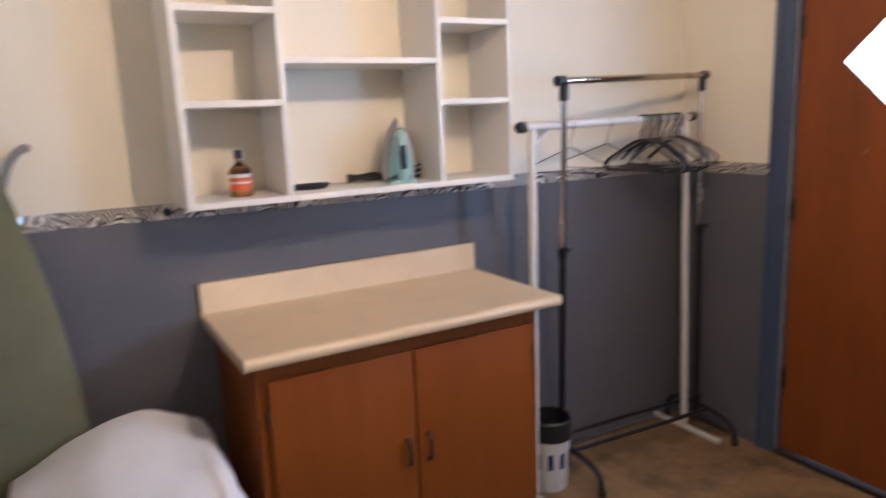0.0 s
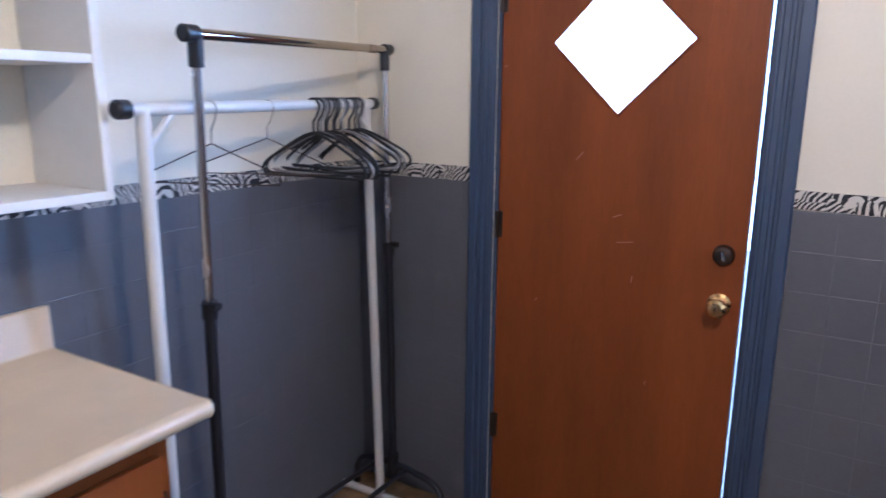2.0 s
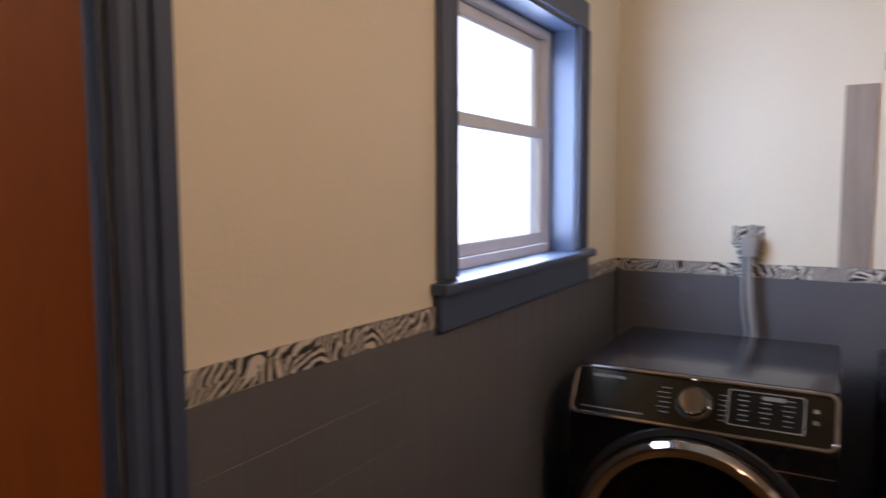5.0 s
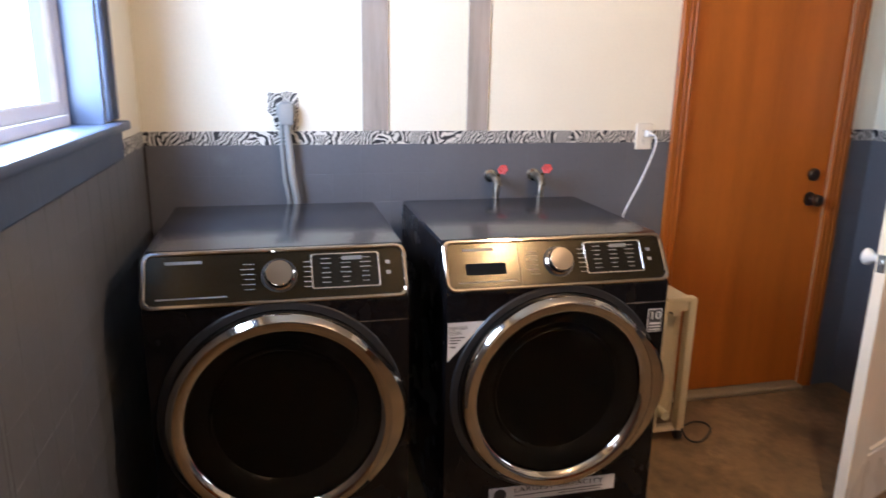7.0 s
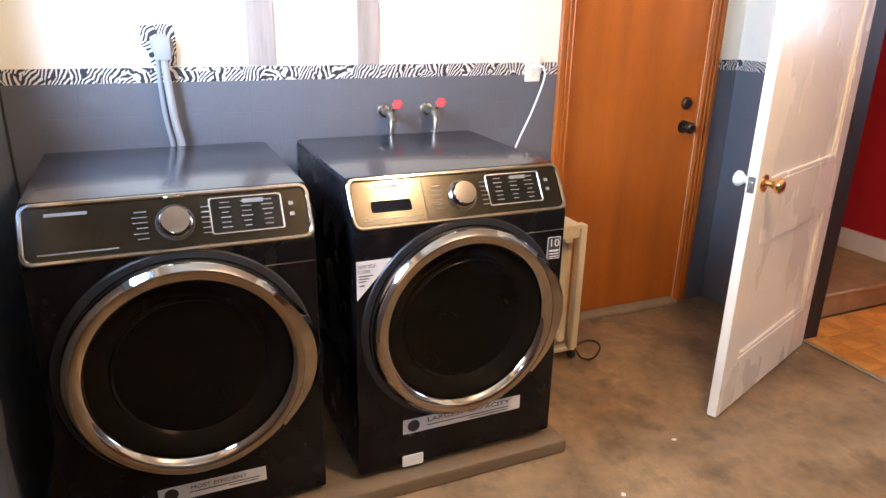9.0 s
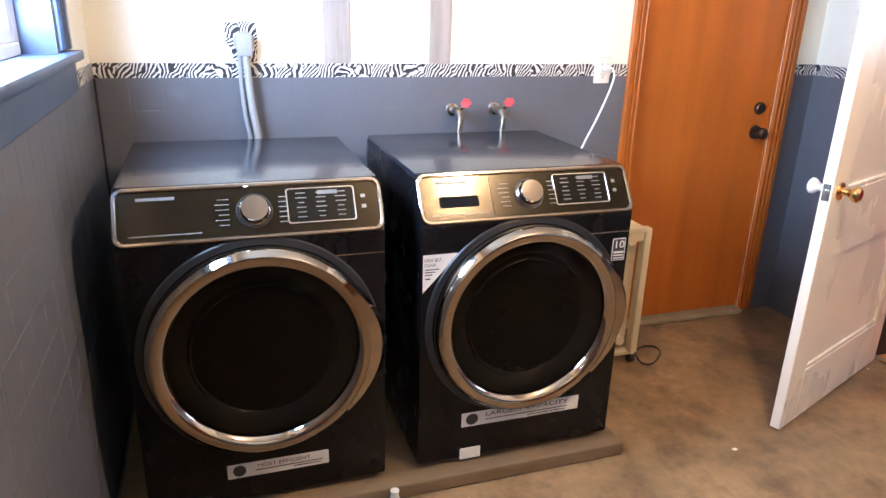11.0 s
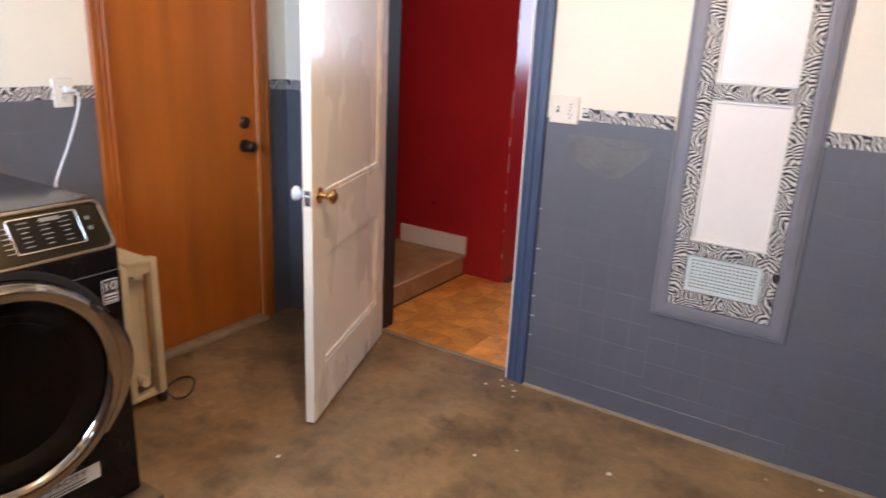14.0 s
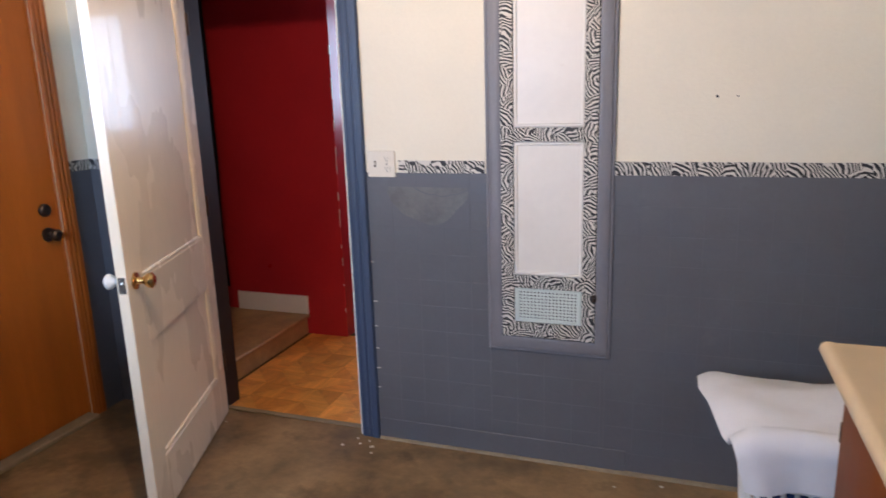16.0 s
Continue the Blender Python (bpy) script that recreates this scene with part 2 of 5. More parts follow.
GREENCLOTH = mat("faded_green_ironing_cover", (0.125, 0.130, 0.075), 0.9, var=0.12, scale=5, bump=0.35, fine=240, dirt=(0.10, 0.09, 0.045), dirt_scale=7, dirt_at=0.64)
AQUA = mat("aqua_plastic", (0.32, 0.50, 0.49), 0.3, var=0.06, bump=0.02)
BOTTLEGLASS = glass("amber_bottle_glass", (0.55, 0.30, 0.12), 0.02)
ORANGELABEL = mat("orange_paper_label", (0.62, 0.13, 0.03), 0.5, var=0.08, bump=0.02)
PANE = glass("window_glass", (0.97, 0.985, 1.0))
VINYL = mat("white_window_vinyl", (0.70, 0.71, 0.72), 0.35, var=0.05, bump=0.03)
BLACKCLOTH = mat("black_heavy_cloth", (0.010, 0.009, 0.011), 0.9, var=0.3, scale=6, bump=0.4, fine=120)
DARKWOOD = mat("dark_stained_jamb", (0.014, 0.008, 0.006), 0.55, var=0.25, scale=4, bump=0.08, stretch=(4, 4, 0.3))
SCRATCH = mat("bare_wood_scratch", (0.34, 0.16, 0.09), 0.6, var=0.1, bump=0.0)
GROUND = mat("pale_outdoor_ground", (0.50, 0.49, 0.46), 0.9, var=0.2, scale=0.6, bump=0.2, fine=9)
BLOCKER = mat("sun_blocker_surface", (0.55, 0.55, 0.53), 0.8, var=0.08)
BULB = glow("lit_bulb_glass", (1.0, 0.86, 0.66), 6.0)
CHIP = mat("paint_chip", (0.66, 0.62, 0.54), 0.7, var=0.1)
TAN = mat("tan_floor_moulding", (0.25, 0.19, 0.115), 0.6, var=0.2, scale=8, bump=0.15)
TEAL = mat("pale_mint_vent_paint", (0.60, 0.66, 0.62), 0.5, var=0.05, bump=0.05)
# near-black colour standing for shade inside recesses and holes
HOLESHADE = mat("painted_recess_shade", (0.006, 0.006, 0.006), 0.9, var=0.1, bump=0.0, spec=0.1)

# ---- shape helpers ----
ROOM = dict(xa=0.09, xc=3.60, yb=0.0, yd=-3.04, zc=2.45)


def thing(name, label, category, m=None, group="", kind=""):
    ob = new(name)
    ob.empty_display_size = 0.1
    ob.matrix_world = m or Matrix()
    return tagged(ob, label, category, group, kind)


def link(name, bm, material, smooth=None):
    me = bpy.data.meshes.new(name)
    bm.normal_update()
    bm.to_mesh(me)
    bm.free()
    me.materials.append(material)
    if smooth:
        for p in me.polygons:
            p.use_smooth = True
        me.set_sharp_from_angle(angle=radians(smooth))
    return new(name, me)


def part(name, bm, material, parent, label="", smooth=35):
    ob = link(name, bm, material, smooth)
    ob.parent = parent
    return tagged(ob, label)


def structure(name, bm, material, label, category, smooth=None):
    return tagged(link(name, bm, material, smooth), label, category, kind="structure")


def box(x0, x1, y0, y1, z0, z1, bevel=0.0, bm=None, seg=1):
    own = bmesh.new()
    bmesh.ops.create_cube(own, size=1)
    for v in own.verts:
        v.co = Vector(((x0 + x1) / 2 + v.co.x * (x1 - x0), (y0 + y1) / 2 + v.co.y * (y1 - y0), (z0 + z1) / 2 + v.co.z * (z1 - z0)))
    if bevel:
        bmesh.ops.bevel(own, geom=own.edges[:], offset=bevel, segments=seg, profile=0.6, affect='EDGES')
    return join(bm, own)


def join(bm, other):
    if bm is None:
        return other
    me = bpy.data.meshes.new("joined")
    other.to_mesh(me)
    other.free()
    bm.from_mesh(me)
    bpy.data.meshes.remove(me)
    return bm


def moved(bm, m):
    bmesh.ops.transform(bm, matrix=m, verts=bm.verts)
    return bm


def axes(origin, u, v):
    """A pose whose x runs along u, y along v."""
    u, v = Vector(u).normalized(), Vector(v).normalized()
    n = u.cross(v)
    return Matrix(((u.x, v.x, n.x, origin[0]), (u.y, v.y, n.y, origin[1]), (u.z, v.z, n.z, origin[2]), (0, 0, 0, 1)))


def loop_faces(bm, rings, closed=True, ring_closed=True, caps=False):
    n = len(rings[0])
    for a, b in zip(rings, rings[1:] + (rings[:1] if ring_closed else [])):
        for i in range(n if closed else n - 1):
            j = (i + 1) % n
            bm.faces.new((a[i], a[j], b[j], b[i]))
    if caps and not ring_closed:
        bm.faces.new(rings[0][::-1])
        bm.faces.new(rings[-1])


def tube(points, radius, seg=10, bm=None, closed=False):
    """A round tube along a line of points; radius may be a number or one for each point."""
    own = bmesh.new()
    pts = [Vector(p) for p in points]
    radii = radius if isinstance(radius, (list, tuple)) else [radius] * len(pts)
    rings, side = [], None
    for i, p in enumerate(pts):
        a, b = (pts[i - 1] if i or closed else p), (pts[(i + 1) % len(pts)] if i + 1 < len(pts) or closed else p)
        d = (b - a).normalized()
        side = d.orthogonal().normalized() if side is None else (side - d * side.dot(d)).normalized()
        up = d.cross(side)
        rings.append([own.verts.new(p + (side * math.cos(k) + up * math.sin(k)) * radii[i]) for k in (2 * math.pi * s / seg for s in range(seg))])
    loop_faces(own, rings, ring_closed=closed, caps=True)
    bmesh.ops.recalc_face_normals(own, faces=own.faces)
    return join(bm, own)


def lathe(profile, seg=32, bm=None, m=None, turn=360):
    """Profile of (radius, height) spun about z."""
    own = bmesh.new()
    full = turn >= 360
    steps = seg if full else seg + 1
    cols = []
    for k in range(steps):
        a = radians(turn) * k / seg
        cols.append([own.verts.new((r * math.cos(a), r * math.sin(a), h)) for r, h in profile])
    for k in range(seg):
        a, b = cols[k], cols[(k + 1) % steps]
        for i in range(len(profile) - 1):
            own.faces.new((a[i], b[i], b[i + 1], a[i + 1]))
    bmesh.ops.remove_doubles(own, verts=own.verts, dist=1e-5)
    bmesh.ops.recalc_face_normals(own, faces=own.faces)
    if m:
        moved(own, m)
    return join(bm, own)


def rrect(w, h, r, n=5):
    pts = []
    for cx, cy, a0 in ((w / 2 - r, h / 2 - r, 0), (-w / 2 + r, h / 2 - r, 90), (-w / 2 + r, -h / 2 + r, 180), (w / 2 - r, -h / 2 + r, 270)):
        for k in range(n + 1):
            a = radians(a0 + 90 * k / n)
            pts.append((cx + r * math.cos(a), cy + r * math.sin(a)))
    return pts


def prism(outline, depth, m=None, bm=None, edge=0.0):
    """An outline in x and y pushed out along z, with a small chamfer on its front edge."""
    own = bmesh.new()
    rings = [[own.verts.new((x, y, 0)) for x, y in outline]]
    if edge:
        rings.append([own.verts.new((x, y, depth - edge)) for x, y in outline])
        cx, cy = sum(p[0] for p in outline) / len(outline), sum(p[1] for p in outline) / len(outline)
        rings.append([own.verts.new((x + math.copysign(min(edge, abs(cx - x)), cx - x), y + math.copysign(min(edge, abs(cy - y)), cy - y), depth)) for x, y in outline])
    else:
        rings.append([own.verts.new((x, y, depth)) for x, y in outline])
    loop_faces(own, rings, ring_closed=False, caps=True)
    bmesh.ops.recalc_face_normals(own, faces=own.faces)
    if m:
        moved(own, m)
    return join(bm, own)


def frame_ring(outer, inner, depth, m=None, bm=None, base=0.0):
    own = bmesh.new()
    rings = [[own.verts.new((x, y, z)) for x, y in o] for o, z in ((outer, base), (outer, depth * 0.8), ([(a[0] * 0.75 + b[0] * 0.25, a[1] * 0.75 + b[1] * 0.25) for a, b in zip(outer, inner)], depth), ([(a[0] * 0.25 + b[0] * 0.75, a[1] * 0.25 + b[1] * 0.75) for a, b in zip(outer, inner)], depth), (inner, depth * 0.8), (inner, base))]
    loop_faces(own, rings, ring_closed=True)
    bmesh.ops.recalc_face_normals(own, faces=own.faces)
    if m:
        moved(own, m)
    return join(bm, own)


def words(name, text, size, material, parent, m, width=None):
    """Lettering as a thin mesh; m puts its middle in place."""
    cu = bpy.data.curves.new(name, 'FONT')
    cu.body, cu.size, cu.align_x, cu.align_y, cu.extrude = text, size, 'CENTER', 'CENTER', 0.0004
    ob = new(name, cu)
    bpy.context.view_layer.update()
    me = bpy.data.meshes.new_from_object(ob.evaluated_get(bpy.context.evaluated_depsgraph_get()))
    bpy.data.objects.remove(ob)
    if width and me.vertices:
        xs = [v.co.x for v in me.vertices]
        k = width / (max(xs) - min(xs))
        me.transform(Matrix.Diagonal((k, 1, 1, 1)))
    me.transform(m)
    me.materials.clear()
    me.materials.append(material)
    out = new(name, me)
    out.parent = parent
    return out


def arc(c, r, a0, a1, n, plane="xz"):
    out = []
    for k in range(n + 1):
        a = radians(a0 + (a1 - a0) * k / n)
        p = [c[0], c[1], c[2]]
        i, j = {"xz": (0, 2), "yz": (1, 2), "xy": (0, 1)}[plane]
        p[i] += r * math.cos(a)
        p[j] += r * math.sin(a)
        out.append(tuple(p))
    return out


def smooth_line(points, n=6):
    """A smooth line through the points."""
    p = [Vector(q) for q in points]
    p = [p[0] * 2 - p[1]] + p + [p[-1] * 2 - p[-2]]
    out = []
    for i in range(1, len(p) - 2):
        for k in range(n):
            s = k / n
            out.append(0.5 * (2 * p[i] + (p[i + 1] - p[i - 1]) * s + (2 * p[i - 1] - 5 * p[i] + 4 * p[i + 1] - p[i + 2]) * s * s + (3 * p[i] - p[i - 1] - 3 * p[i + 1] + p[i + 2]) * s ** 3))
    return out + [p[-2]]

# ---- the room's shell ----
XA, XC, YB, YD, ZC = ROOM["xa"], ROOM["xc"], ROOM["yb"], ROOM["yd"], ROOM["zc"]
BORDER_LO, BORDER_HI = 1.174, 1.222


def wall_boxes(u0, u1, z1, holes, place):
    """Boxes of a wall along u with holes (u0, u1, z0, z1) in it; place turns spans into boxes."""
    bm, at = None, u0
    for h0, h1, hz0, hz1 in sorted(holes):
        bm = place(bm, at, h0, 0, z1)
        if hz0 > 0:
            bm = place(bm, h0, h1, 0, hz0)
        bm = place(bm, h0, h1, hz1, z1)
        at = h1
    return place(bm, at, u1, 0, z1)


DOOR_B = (0.645, 1.432, 0, 2.05)
WIN_B = (2.285, 3.115, 1.27, 2.02)
DOOR_C = (-2.838, -2.103, 0, 2.04)
DOOR_D = (2.25, 3.03, 0, 2.05)
structure("floor", box(XA - 0.12, XC + 0.16, YD - 0.06, YB + 0.16, -0.1, 0.0), CONCRETE, "stained worn bare concrete floor", "floor")
structure("ceiling", box(XA - 0.12, XC + 0.16, YD - 0.12, YB + 0.16, ZC, ZC + 0.1), CEIL, "plain unseen ceiling, darkened to cut bounced light", "ceiling")
structure("wall_west", box(XA - 0.12, XA, YD, YB, 0, ZC), CREAM, "cream painted wall above grey wainscot", "wall")
structure("wall_north", wall_boxes(XA - 0.12, XC + 0.16, ZC, [DOOR_B, WIN_B], lambda bm, a, b, c, d: box(a, b, YB, YB + 0.16, c, d, 0, bm)), CREAM, "cream painted wall with window and door openings", "wall")
structure("wall_east", wall_boxes(YD, YB, ZC, [DOOR_C], lambda bm, a, b, c, d: box(XC, XC + 0.16, a, b, c, d, 0, bm)), CREAM, "cream painted wall behind washer and dryer", "wall")
structure("wall_south", wall_boxes(XA - 0.12, XC + 0.16, ZC, [DOOR_D], lambda bm, a, b, c, d: box(a, b, YD - 0.12, YD, c, d, 0, bm)), CREAM, "cream painted wall with open doorway", "wall")
structure("backdrop", box(-30, 60, 6.0, 6.05, -0.15, 14), glow("hazy_daylight", (0.86, 0.94, 1.0), 5.0), "bright hazy daylight beyond the window", "backdrop")
structure("ground", box(-200, 200, -200, 200, -0.3, -0.15), GROUND, "pale sunlit ground outside the window", "ground")


def tileboard(u0, u1, z0, z1, m, cell=0.1085):
    """One sheet of painted tile board, scored in squares."""
    bm = bmesh.new()
    nu, nz = math.ceil((u1 - u0) / cell), math.ceil((z1 - z0) / cell)
    for i in range(nu):
        for j in range(nz):
            a, b = u0 + i * cell, min(u1, u0 + (i + 1) * cell)
            d, c = z1 - j * cell, max(z0, z1 - (j + 1) * cell)
            if b - a < 0.004 or d - c < 0.004:
                continue
            e = 0.0016
            lo = [bm.verts.new(p) for p in ((a, c, 0.0033), (b, c, 0.0033), (b, d, 0.0033), (a, d, 0.0033))]
            hi = [bm.verts.new(p) for p in ((a + e, c + e, 0.004), (b - e, c + e, 0.004), (b - e, d - e, 0.004), (a + e, d - e, 0.004))]
            bm.faces.new(hi)
            for k in range(4):
                bm.faces.new((lo[k], lo[(k + 1) % 4], hi[(k + 1) % 4], hi[k]))
    bmesh.ops.remove_doubles(bm, verts=bm.verts, dist=1e-5)
    return moved(bm, m)


ON_A = axes((XA, 0, 0), (0, 1, 0), (0, 0, 1))
ON_B = axes((0, YB, 0), (1, 0, 0), (0, 0, 1))
ON_C = axes((XC, 0, 0), (0, -1, 0), (0, 0, 1))
ON_D = axes((0, YD, 0), (-1, 0, 0), (0, 0, 1))
for nm, m, spans in (("west", ON_A, [(-3.04, 0)]), ("north", ON_B, [(XA, 0.558), (1.52, 2.19), (2.19, XC)]), ("east", ON_C, [(0, 2.03), (2.912, 3.04)]), ("south", ON_D, [(-3.6, -3.11), (-2.165, -1.655), (-1.205, -XA)])):
    for u0, u1 in spans:
        structure("wainscot_" + nm, tileboard(u0, u1, 0.0, 1.227 if nm == "west" or (nm == "north" and u0 < 1) else 1.194 if nm == "north" and u0 < 2 else BORDER_LO, m), GREY, "grey painted tile-board wainscot scored in squares", "wainscot")
structure("wainscot_south", tileboard(-1.655, -1.205, 0.0, 0.484, ON_D), GREY, "grey painted tile-board wainscot scored in squares", "wainscot")


def border(spans, m, rise=0.0, fall=0.0):
    for u0, u1 in spans:
        bm = bmesh.new()
        n = max(2, int((u1 - u0) / 0.05))
        rows = [[bm.verts.new((u0 + (u1 - u0) * k / n, z + rise - fall * k / n + 0.0012 * noise.noise((k * 0.7, z * 9, u0)), h)) for k in range(n + 1)] for z, h in ((BORDER_LO - 0.001, 0.001), (BORDER_LO, 0.0062), (BORDER_HI, 0.0062), (BORDER_HI, 0.001))]
        for a, b in zip(rows, rows[1:]):
            for k in range(n):
                bm.faces.new((a[k], a[k + 1], b[k + 1], b[k]))
        structure("wallpaper_border", moved(bm, m), ZEBRA, "black and white zebra-stripe wallpaper border strip", "wallpaper border")


border([(-3.04, 0)], ON_A, 0.050, 0.022)
border([(XA, 0.558)], ON_B, 0.028)
border([(1.52, 2.2)], ON_B, 0.024, 0.010)
border([(3.2, XC)], ON_B, 0.002, 0.002)
border([(0, 1.872), (1.95, 2.03), (2.912, 3.04)], ON_C)
border([(-3.6, -3.11), (-2.022, -1.67), (-1.19, -XA)], ON_D)

# floor moulding and dark base lines
structure("baseboard", moved(tube([(XA, YD + 0.004, 0.0), (2.165, YD + 0.004, 0.0)], 0.013, 8), Matrix()), TAN, "thin worn tan quarter-round at the floor", "baseboard", 40)
structure("base_strip", box(1.12, 2.163, YD, YD + 0.0075, 0.0, 0.098, 0.0015), GREY, "grey painted strip along the floor with a cracked top edge", "base strip")
structure("baseboard", tube([(XA + 0.004, YD, 0.0), (XA + 0.004, -0.01, 0.0)], 0.012, 8), GREY, "thin grey painted quarter-round at the floor", "baseboard", 40)
structure("baseboard", tube([(1.52, -0.004, 0.0), (XC, -0.004, 0.0)], 0.012, 8), GREY, "thin grey painted quarter-round at the floor", "baseboard", 40)
structure("trim", box(XC - 0.011, XC - 0.004, YB - 0.011, YB - 0.004, 0, 1.172, 0.001), DARKWOOD, "dark corner strip between painted walls", "trim")


def casing(u0, u1, z0, z1, depth, m, bm=None, inner_left=False):
    """A moulded casing board: flat board, raised back band and a bead."""
    bm = moved(box(u0, u1, z0, z1, 0, depth * 0.62, 0.003), m) if bm is None else join(bm, moved(box(u0, u1, z0, z1, 0, depth * 0.62, 0.003), m))
    w = u1 - u0
    if w < z1 - z0:
        for a, b, d in (((0.62, 0.97, 1.0), (0.36, 0.52, 0.85), (0.06, 0.2, 0.8)) if inner_left else ((0.03, 0.38, 1.0), (0.48, 0.64, 0.85), (0.8, 0.94, 0.8))):
            bm = join(bm, moved(box(u0 + a * w, u0 + b * w, z0 + 0.002, z1 - 0.002, 0.004, depth * d, 0.003), m))
    return bm


# ---- door_1: red-brown slab with a diamond light ----
door_1 = thing("door_1", "closed red-brown wooden slab door with diamond window", "door", kind="structure")
structure("door_trim_1", join(join(casing(0.558, 0.645, 0, 2.05, 0.022, ON_B), casing(1.432, 1.52, 0, 2.05, 0.022, ON_B, inner_left=True)), casing(0.558, 1.52, 2.052, 2.14, 0.022, ON_B)), BLUE, "blue-grey painted moulded door casing", "door trim", 30)
jb = box(0.6455, 0.6535, 0.001, 0.158, 0, 2.04)
jb = box(1.4255, 1.4315, 0.001, 0.158, 0, 2.04, 0, jb)
jb = box(0.654, 1.425, 0.001, 0.158, 2.042, 2.049, 0, jb)
jb = box(0.654, 0.668, 0.058, 0.09, 0, 2.04, 0, jb)
structure("door_jamb_1", jb, BLUE, "blue-grey painted door jamb", "door jamb")
structure("threshold_1", box(0.645, 1.432, -0.012, 0.158, 0.0005, 0.022, 0.004), DARKWOOD, "dark worn wooden door threshold", "threshold")
DX0, DX1, DZ0, DZ1, DY0, DY1 = 0.656, 1.415, 0.03, 2.036, 0.012, 0.052
DC, DR = (1.034, 1.635), 0.207


def slab_with_diamond():
    bm = bmesh.new()
    out = [(DX0, DZ1), (DX1, DZ1), (DX1, DZ0), (DX0, DZ0)]
    dia = [(DC[0], DC[1] + DR), (DC[0] + DR, DC[1]), (DC[0], DC[1] - DR), (DC[0] - DR, DC[1])]
    sides = []
    for y in (DY0, DY1):
        o = [bm.verts.new((x, y, z)) for x, z in out]
        flare = 1.0 if y == DY0 else 1.22
        d = [bm.verts.new((DC[0] + (x - DC[0]) * flare, y, DC[1] + (z - DC[1]) * flare)) for x, z in dia]
        for k in range(4):
            bm.faces.new((o[k], d[k], d[(k + 3) % 4]))
            bm.faces.new((o[k], o[(k + 1) % 4], d[k]))
        sides.append((o, d))
    for loop in (0, 1):
        a, b = sides[0][loop], sides[1][loop]
        for k in range(4):
            bm.faces.new((a[k], a[(k + 1) % 4], b[(k + 1) % 4], b[k]))
    bmesh.ops.recalc_face_normals(bm, faces=bm.faces)
    return bm


leaf = part("door_leaf", slab_with_diamond(), MAHOGANY, door_1, "dark red-brown veneer with scratches", smooth=None)
DIA = axes((DC[0], DY0, DC[1]), (1, 0, 1), (-1, 0, 1))
sd = DR * math.sqrt(2)
part("glazing_bead", frame_ring(rrect(sd + 0.012, sd + 0.012, 0.003, 1), rrect(sd - 0.004, sd - 0.004, 0.002, 1), 0.006, DIA), MAHOGANY, leaf, "thin dark bead round the glass", smooth=None)
pane = part("pane", moved(box(-sd / 2 + 0.001, sd / 2 - 0.001, -sd / 2 + 0.001, sd / 2 - 0.001, -0.022, -0.017), DIA), PANE, leaf, "bright clear diamond pane", smooth=None)
pane.visible_shadow = False
KNOB = axes((1.36, DY0, 0.905), (1, 0, 0), (0, 0, 1))
knob = part("door_knob", lathe([(0.0, 0.0), (0.033, 0.0), (0.033, 0.004), (0.027, 0.009), (0.012, 0.012), (0.011, 0.03), (0.020, 0.036), (0.027, 0.047), (0.027, 0.058), (0.019, 0.066), (0.0, 0.068)], 28, m=KNOB), BRASS, door_1, "shiny worn brass knob")
part("keyway", moved(box(-0.002, 0.002, -0.006, 0.006, 0.0665, 0.070), KNOB), BRONZE, knob, smooth=None)
bolt = part("deadbolt", lathe([(0.0, 0.0), (0.030, 0.0), (0.029, 0.008), (0.024, 0.016), (0.014, 0.019), (0.0, 0.0195)], 28, m=axes((1.36, DY0, 1.049), (1, 0, 0), (0, 0, 1))), BRONZE, door_1, "dark bronze deadbolt rose")
part("turn_piece", moved(box(-0.004, 0.004, -0.014, 0.014, 0.017, 0.030, 0.002), axes((1.36, DY0, 1.049), (1, 0, 0.25), (-0.25, 0, 1))), STEEL, bolt)
for z in (1.775, 1.066, 0.348):
    part("hinge", join(tube([(0.652, DY0 - 0.006, z - 0.045), (0.652, DY0 - 0.006, z + 0.045)], 0.0065, 10), box(0.655, 0.672, DY0 - 0.0025, DY0 - 0.0005, z - 0.044, z + 0.044)), BRONZE, door_1, "dark painted butt hinge")
for x, z, a, l in ((0.926, 1.304, 50, 0.034), (1.079, 1.053, 8, 0.05), (1.107, 0.941, 85, 0.02), (0.669, 1.57, 20, 0.012), (0.80, 0.83, 60, 0.012), (1.17, 0.62, 100, 0.012), (1.05, 1.13, 20, 0.03)):
    part("scratch", moved(box(-l / 2, l / 2, -0.0013, 0.0013, 0.0002, 0.0007), axes((x, DY0, z), (math.cos(radians(a)), 0, math.sin(radians(a))), (-math.sin(radians(a)), 0, math.cos(radians(a))))), SCRATCH, door_1, "pale scratch in the veneer", smooth=None)

# ---- window_1: double-hung window ----
window_1 = thing("window_1", "double-hung window in blue-grey painted casing", "window", kind="structure")
X0, X1, Z0, Z1 = WIN_B
fr = casing(2.2, X0, Z0 + 0.02, 2.02, 0.02, ON_B)
part("window_casing", fr, BLUE, window_1, "blue-grey side casing")
part("window_casing", casing(X1, 3.2, Z0 + 0.02, 2.02, 0.02, ON_B, inner_left=True), BLUE, window_1, "blue-grey side casing")
part("window_casing", casing(2.2, 3.2, 2.022, 2.11, 0.02, ON_B), BLUE, window_1, "blue-grey head casing")
part("window_sill", box(2.175, 3.225, -0.042, 0.0005, 1.262, 1.287, 0.006, None, 2), BLUE, window_1, "blue-grey stool with rounded nose")
part("window_apron", box(2.19, 3.21, -0.020, -0.0005, 1.176, 1.2615, 0.004), BLUE, window_1, "blue-grey apron board")
